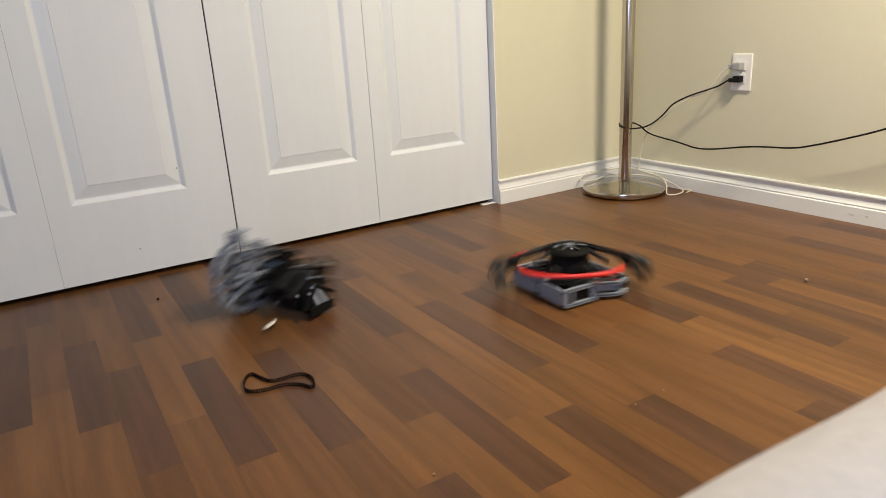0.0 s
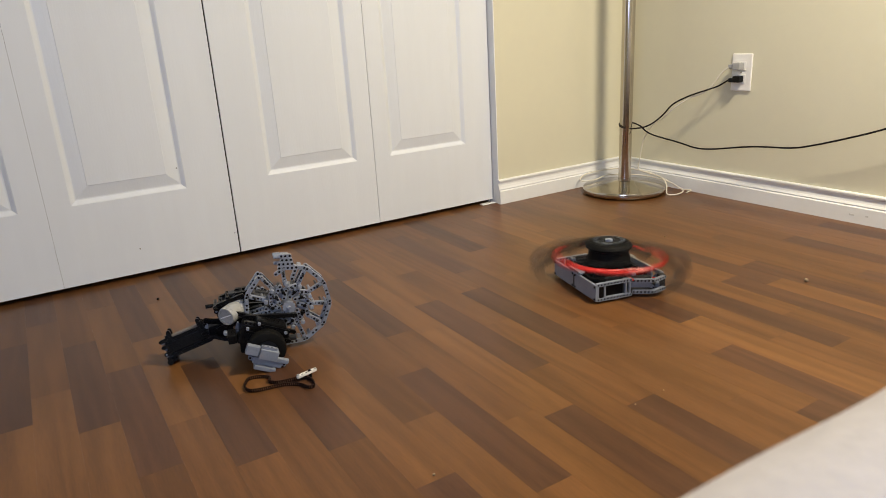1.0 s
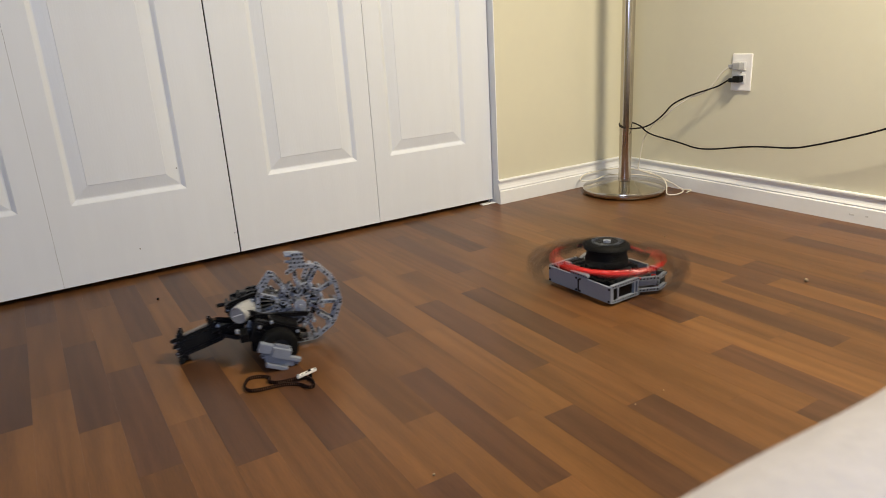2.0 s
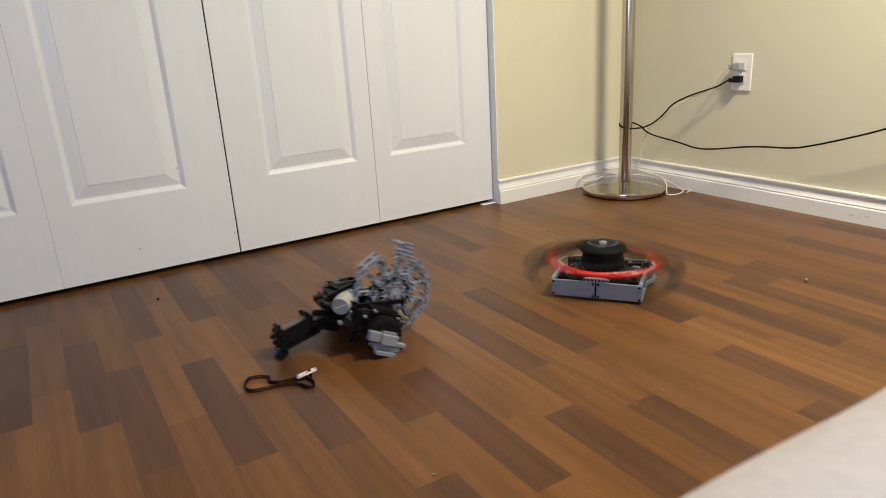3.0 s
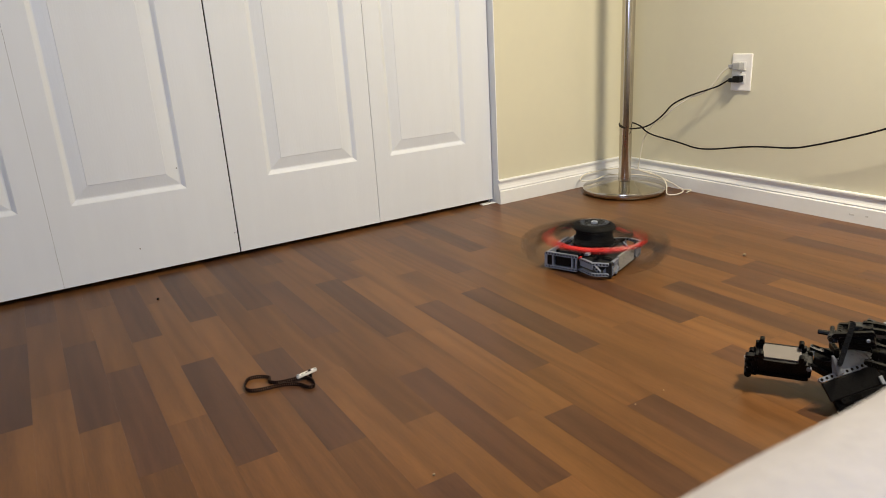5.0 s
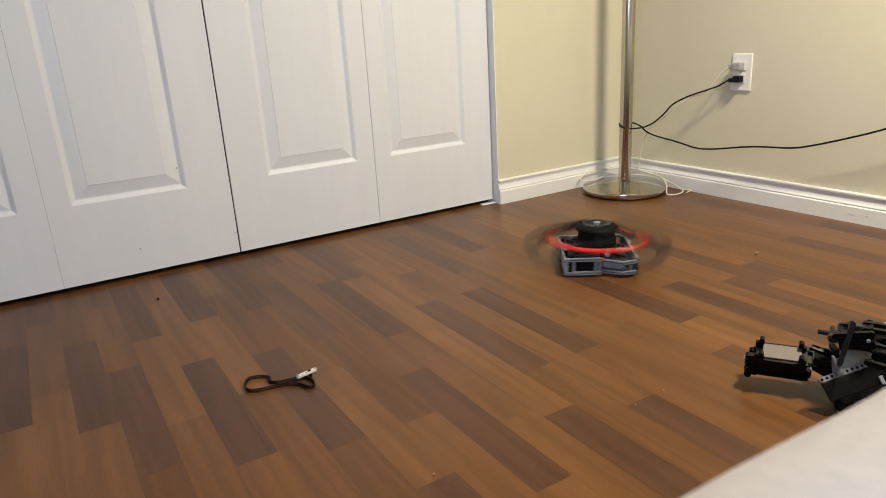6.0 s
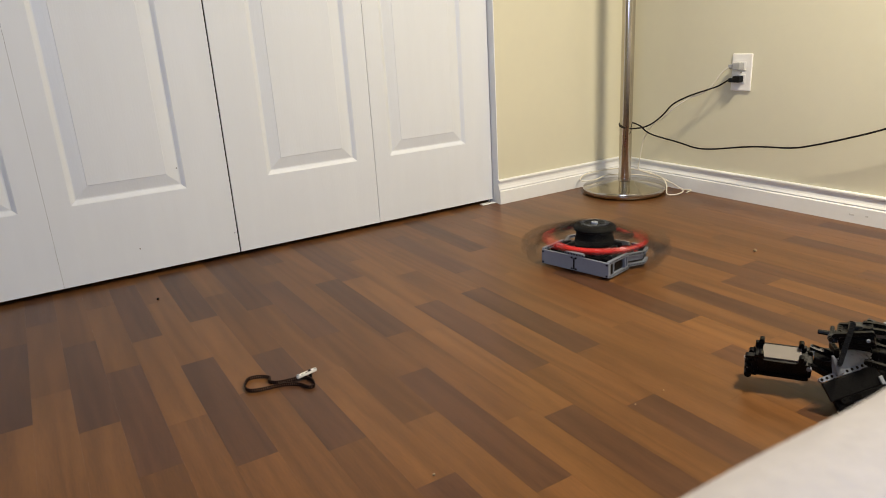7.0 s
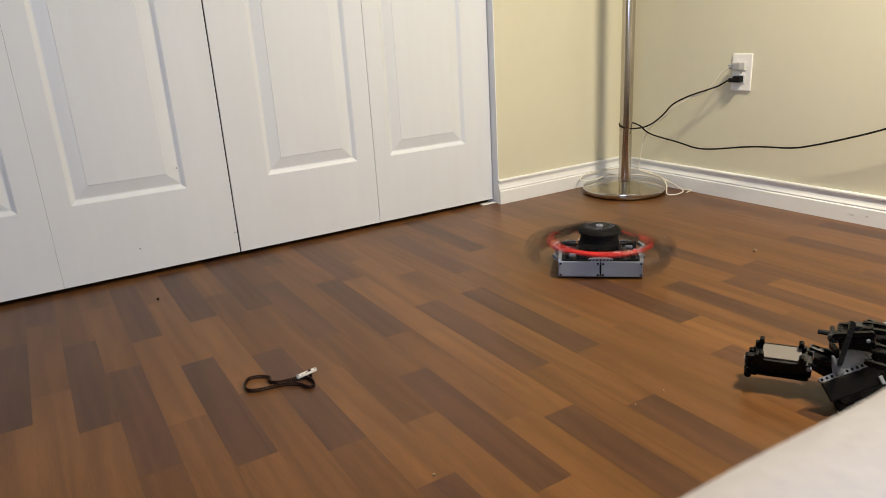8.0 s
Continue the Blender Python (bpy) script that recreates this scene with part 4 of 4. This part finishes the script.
def spaced(loop):
    """Even places along a loop, as poses with the link along the loop."""
    reach = [0.0]
    for a, b in zip(loop, loop[1:]):
        reach.append(reach[-1] + (b - a).length)
    out = []
    for k in range(LINKS):
        d = reach[-1] * k / LINKS
        i = min(max(j for j in range(len(reach)) if reach[j] <= d), len(loop) - 2)
        f = (d - reach[i]) / max(1e-9, reach[i + 1] - reach[i])
        p, q = loop[i].lerp(loop[i + 1], f), loop[i + 1] - loop[i]
        out.append(pose(p.x, p.y, 0, 0, 0, math.degrees(math.atan2(q.y, q.x))))
    return out


BELT = []
for start, end in zip(spaced(LOOP_START), spaced(LOOP_END)):
    ob = new("belt_link", link_mesh)
    ob.parent = belt
    BELT.append((ob, start, end))
loose = thing("loose_beam", pose(-1.62, -0.76, 0.012, 0, 0, 20), "short pale beam with a pin fallen on the belt", "beam")
one("beam_body", loose, WHITE, lambda bm: beam(bm, 5, pose(0, 0, 0), 0, 0.0042))
one("pin", loose, GREY, lambda bm: rod(bm, 0.0028, 0.008, pose(-0.016, 0.001, -0.004), 8))
one("black_pin", loose, BLACK, lambda bm: rod(bm, 0.003, 0.016, pose(0.006, 0, -0.012), 8), "black pin under the beam")
for k, (x, y, r) in enumerate(((-1.762, -0.177, 0.0028), (-1.571, -1.164, 0.0022), (-0.495, -0.635, 0.0026), (-1.150, -1.198, 0.0014), (-1.218, -1.201, 0.0014))):
    bm = bmesh.new()
    bmesh.ops.create_icosphere(bm, subdivisions=2, radius=r, matrix=pose(x, y, r * 0.6))
    for v in bm.verts:
        v.co += Vector((noise.noise(v.co * 400 + Vector((k, 0, 0))), noise.noise(v.co * 400), noise.noise(v.co * 370))) * r * 0.35
    tagged(part("crumb", bm, BLACK if k == 0 else CRUMB), "tiny dark crumb on the floor" if k == 0 else "tiny tan crumb on the laminate floor", "crumb", "crumbs on the floor")
bead = thing("round_bead", pose(-0.53, -1.065, 0.0045), "tiny tan round bead on the floor", "bead")
bm = bmesh.new()
bmesh.ops.create_icosphere(bm, subdivisions=2, radius=0.0042)
lathe(bm, [(0.0043, -0.0008), (0.0047, 0.0), (0.0043, 0.0008), (0.0043, -0.0008)], seg=14)
part("bead_body", bm, CRUMB, bead, smooth=True)


# ---- movement ----
BODY = [(0.0, -0.950, -0.748, -93), (0.1, -0.900, -0.765, -98), (0.2, -0.868, -0.776, -102), (0.3, -0.862, -0.782, -103), (0.9, -0.860, -0.782, -104), (1.5, -0.862, -0.782, -103),
        (1.7, -0.864, -0.783, -99), (2.3, -0.874, -0.786, -74), (2.8, -0.880, -0.788, -54), (3.2, -0.886, -0.785, -54), (3.3, -0.880, -0.778, -62), (3.4, -0.850, -0.750, -66),
        (3.5, -0.815, -0.720, -70), (3.6, -0.787, -0.699, -77), (3.7, -0.768, -0.688, -92), (3.8, -0.780, -0.690, -120), (3.9, -0.785, -0.666, -138), (4.1, -0.787, -0.650, -147),
        (4.5, -0.780, -0.650, -155), (4.7, -0.780, -0.651, -157), (5.3, -0.781, -0.652, -158), (5.8, -0.782, -0.654, -152), (6.0, -0.780, -0.660, -126), (6.2, -0.778, -0.665, -113), (6.5, -0.777, -0.667, -110),
        (6.8, -0.780, -0.660, -99), (7.0, -0.783, -0.656, -77), (7.4, -0.785, -0.660, -72), (7.6, -0.787, -0.666, -66), (7.8, -0.790, -0.676, -49), (8.0, -0.793, -0.683, -42)]
UP = pose(0, 0, 0)


def turned(x, y, z, yaw, pitch=0.0, roll=0.0):
    """A pose by heading, then the nose's rise, then the roll about the robot's long axis."""
    return pose(x, y, z, 0, 0, yaw) @ pose(0, 0, 0, pitch, 0, 0) @ pose(0, 0, 0, 0, roll, 0)


FLY = [(0.0, turned(-1.612, -0.410, 0.0, 116)), (0.1, turned(-1.682, -0.490, 0.0, 150)), (0.2, turned(-1.655, -0.570, 0, 178)), (0.3, turned(-1.622, -0.600, 0, 212)), (0.4, turned(-1.590, -0.624, 0, 237)),
       (0.5, turned(-1.578, -0.637, 0, 250)), (0.6, turned(-1.571, -0.635, 0, 256)), (0.8, turned(-1.570, -0.634, 0, 257)), (1.7, turned(-1.570, -0.634, 0, 257)), (2.0, turned(-1.550, -0.640, 0, 258)), (2.5, turned(-1.430, -0.680, 0, 264)), (2.8, turned(-1.385, -0.694, 0, 266)),
       (3.0, turned(-1.380, -0.705, 0, 267)), (3.1, turned(-1.336, -0.735, 0, 267)), (3.2, turned(-1.256, -0.755, 0, 268)), (3.3, turned(-1.135, -0.775, 0, 268)), (3.4, turned(-1.045, -0.895, 0.006, 246, 2, 2)),
       (3.5, turned(-1.015, -1.000, 0.012, 227, 5, 3)), (3.6, turned(-1.036, -1.160, 0.014, 222, 2, 6)), (3.7, turned(-1.012, -1.240, 0.008, 220, 0, 4)), (3.8, turned(-0.984, -1.305, 0.002, 220, 0, 1)), (3.9, turned(-0.955, -1.367, 0, 218)),
       (4.0, turned(-0.936, -1.414, 0, 215)), (4.1, turned(-0.926, -1.448, 0, 212)), (4.2, turned(-0.914, -1.474, 0, 209)), (4.3, turned(-0.907, -1.487, 0, 207)), (4.4, turned(-0.906, -1.491, 0, 207)), (8.0, turned(-0.906, -1.491, 0, 207))]
# the blow folds the flywheel down: time, place in the robot's space, turn and tilt of its axle
FOLD = [(0.0, 0, -0.012, 0.090, 0, 0), (3.47, 0, -0.012, 0.090, 0, 0), (3.6, 0.012, 0.034, 0.084, 20, 18), (3.7, 0.088, 0.024, 0.082, 45, 42), (3.8, 0.130, -0.008, 0.080, 58, 50), (3.9, 0.165, -0.030, 0.076, 61, 51), (4.0, 0.185, -0.038, 0.074, 61, 51), (8.0, 0.190, -0.040, 0.074, 61, 51)]
BEAD = [(0.0, -0.530, -1.065), (3.3, -0.530, -1.065), (3.5, -0.520, -1.035), (4.0, -0.505, -0.935), (4.5, -0.503, -0.875), (4.7, -0.495, -0.872), (5.8, -0.450, -0.882), (6.5, -0.439, -0.884), (7.0, -0.430, -0.868), (8.0, -0.430, -0.868)]


def drum_at(cap, gear_end):
    """The drum's pose from the middles of its cap and of its geared end."""
    way = Vector(cap) - Vector(gear_end)
    return Matrix.Translation(Vector(gear_end)) @ way.to_track_quat("Z", "Y").to_matrix().to_4x4()


TAIL, TAIL_END = pose(-0.03, -0.201, 0.040, 14, -14, 0), pose(-0.008, -0.208, 0.047, 0, 23, 6)
DRUM, DRUM_END = drum_at((0.047, -0.142, 0.093), (-0.003, -0.104, 0.096)), drum_at((-0.0060, -0.1214, 0.0565), (-0.0250, -0.1084, 0.0775))
SKIRT, SKIRT_END = pose(-0.010, -0.085, 0.060, 90, 0, 150), pose(0.0165, -0.1208, 0.060, 51.3, -15.6, 126.8)
BRACE, BRACE_END = pose(-0.030, -0.118, 0.096, 90, -20, 90), pose(0.0179, -0.1252, 0.105, 13.3, -50.4, 164.9)
WEDGE, WEDGE_END = pose(0.020, -0.110, 0.066, 0, 40, 0), pose(0.0249, -0.1345, 0.070, 20, 10, 0)


def body_yaw(t):
    for a, b in zip(BODY, BODY[1:]):
        if t <= b[0]:
            return a[3] + (b[3] - a[3]) * (t - a[0]) / (b[0] - a[0])
    return BODY[-1][3]


def folded(t):
    for p, q in zip(FOLD, FOLD[1:]):
        if t <= q[0]:
            k = (t - p[0]) / (q[0] - p[0])
            x, y, z, yaw, tilt = [u + (v - u) * k for u, v in zip(p[1:], q[1:])]
            return pose(x, y, z, 0, tilt, yaw)
    return pose(*FOLD[-1][1:4], 0, FOLD[-1][5], FOLD[-1][4])


def motions():
    walk(spinner, [(t, pose(x - 0.010, y - 0.010, 0, 0, 0, yaw)) for t, x, y, yaw in BODY])
    # the rotor whirls clockwise, 7 half turns in half a second, slowed by the blow
    rows, heading = [], 144.0
    for f in range(241):
        t = f / FPS
        rows.append((t, pose(0, 0, RZ, 0, 0, heading - body_yaw(t))))
        heading -= 33 if f < 3 or 3.34 <= t <= 3.83 else 84
    walk(rotor, rows)
    walk(flyer, FLY)
    # the blow rolls the tail upright and throws the skirt, the drum and the brace forward
    for loosened, before, after in ((tail, TAIL, TAIL_END), (drum, DRUM, DRUM_END), (rear, SKIRT, SKIRT_END), (upright, BRACE, BRACE_END), (wedge, WEDGE, WEDGE_END)):
        walk(loosened, [(0.0, before), (3.47, before), (3.6, before.lerp(after, 0.5)), (3.8, after), (8.0, after)])
    # the armoured drive pod is torn sideways under the flywheel
    for piece in TORN_POD:
        walk(piece, [(0.0, UP), (3.47, UP), (3.6, pose(0.0, 0.03, 0)), (3.8, pose(-0.01, 0.10, 0)), (8.0, pose(-0.01, 0.11, 0))])
    spin, a = [], 0.0
    for f in range(241):
        t = f / FPS
        spin.append((t, folded(t) @ pose(0, 0, 0, a, 0, 0)))
        rate = 0 if t < 2.75 else 3 if t < 3.04 else 34 if t < 3.4 else 20 if t < 3.8 else 6 if t < 4.1 else 0
        a -= rate
    walk(wheel, spin)
    rest_at = pose(-1.612, -0.789, 0.0115, 0, -6, 2)
    walk(loose, [(0.0, pose(-1.60, -0.55, 0.02, 0, 0, 40)), (0.1, pose(-1.64, -0.56, 0.012, 0, 0, 10)), (0.2, pose(-1.675, -0.60, 0.012, 0, 0, -10)), (0.3, pose(-1.66, -0.68, 0.02, 0, 0, -20)), (0.4, pose(-1.630, -0.745, 0.025, 0, 0, -28)), (0.5, rest_at), (8.0, rest_at)])
    # the fallen beam pushes the belt's loop aside
    for link, start, end in BELT:
        walk(link, [(0.0, start), (0.4, start), (0.5, end), (8.0, end)])
    walk(bead, [(t, pose(x, y, 0.0045, 0, 0, 0)) for t, x, y in BEAD])


# ---- floor: laminate strips ----
PITCH, LONG, EDGE = 0.0623, 0.390, -0.92
# per row from the east wall: the first joint's y, then the tones of the strips towards the bed
ROWS = """-15 -.30 mlmmm;-14 -.06 lmmdm;-13 -.20 mmlmm;-12 -.10 lmmlm;-11 -.075 mlmdm;-10 -.26 mlmmd;-9 -.33 lmmdm;-8 -.02 mlmmm;-7 -.13 lmmdm;-6 -.24 mmdmm
-5 -.166 mlmdm;-4 -.36 lmmmm;-3 -.105 mlldm;-2 -.02 lmmmm;-1 -.26 mmdlm;0 -.38 dmmdm;1 -.19 mlmmd;2 -.11 mdmlm;3 -.23 mmdml;4 -.025 mlmmd
5 -.229 mldmm;6 -.361 dlldm;7 -.334 mdmlm;8 -.105 dmmdm;9 -.245 mdmlm;10 -.395 dmldm;11 -.242 lmdml;12 -.378 dlmdm;13 -.197 mldmm;14 -.410 dlmml
15 -.139 mldml;16 -.343 mdlml;17 -.163 dmlmm;18 -.263 mdlmm;19 -.05 mldmm;20 -.31 lmmdm;21 -.18 mdlmm;22 -.09 lmmdl;23 -.27 mmdlm"""
slab("floor", ROOM_X - 0.1, 0.1, ROOM_Y - 0.1, 0.7, -0.06, -0.009, UNDER, "wood laminate floor of staggered brown strips")
floor = bpy.data.objects["floor"]
STRIP = {}
for tone, material in WOODS.items():
    bm = bmesh.new()
    g, h, e = 0.00002, 0.0085, 0.00004
    lo = [(-PITCH + g, -LONG + g), (-g, -LONG + g), (-g, -g), (-PITCH + g, -g)]
    hi = [(-PITCH + g + e, -LONG + g + e), (-g - e, -LONG + g + e), (-g - e, -g - e), (-PITCH + g + e, -g - e)]
    rings = [[bm.verts.new((x, y, z)) for x, y in c] for c, z in ((lo, -h), (lo, -e), (hi, 0.0))]
    for A, B in zip(rings, rings[1:]):
        for k in range(4):
            bm.faces.new((A[k], A[(k + 1) % 4], B[(k + 1) % 4], B[k]))
    bm.faces.new(rings[-1])
    me = bpy.data.meshes.new("strip_" + tone)
    bm.to_mesh(me)
    bm.free()
    me.materials.append(material)
    STRIP[tone] = me
rest = {t: ([], []) for t in WOODS}
known = {}
for item in ROWS.replace("\n", ";").split(";"):
    k, ph, tones = item.split()
    known[int(k)] = (float(ph), tones)
chance = random.Random(5)
for k in range(-16, 39):
    ph, tones = known.get(k, (-chance.random() * LONG, "".join(chance.choice("mmld") for _ in range(5))))
    x = EDGE - PITCH * k
    for j in range(-2, 11):
        y = ph + LONG - LONG * j
        if y - LONG > 0.62 or y < ROOM_Y:
            continue
        tone = tones[j] if 0 <= j < len(tones) else chance.choice("mmld")
        if k in known and 0 <= j < 5:
            ob = new("laminate_strip", STRIP[tone])
            ob.location, ob.parent = (x, y, 0), floor
        else:
            vs, fs = rest[tone]
            n, u, v, w = len(vs), min(y, 0.615), max(y - LONG, ROOM_Y), max(x - PITCH, ROOM_X)
            if x < ROOM_X + 0.01 or u - v < 0.01 or (v > 0 and not OPEN_L - 0.2 < x < OPEN_R + 0.2):
                continue
            vs += [(q, p, z) for z in (0, -0.008) for q, p in ((x, v), (x, u), (w, u), (w, v))]
            fs += [(n, n + 1, n + 2, n + 3), (n, n + 4, n + 5, n + 1), (n + 1, n + 5, n + 6, n + 2), (n + 2, n + 6, n + 7, n + 3), (n + 3, n + 7, n + 4, n)]
for tone, (vs, fs) in rest.items():
    me = bpy.data.meshes.new("far_strips")
    me.from_pydata(vs, [], fs)
    me.materials.append(WOODS[tone])
    ob = new("far_strips", me)
    ob.parent = floor
    tagged(ob, kind="stuff")

motions()
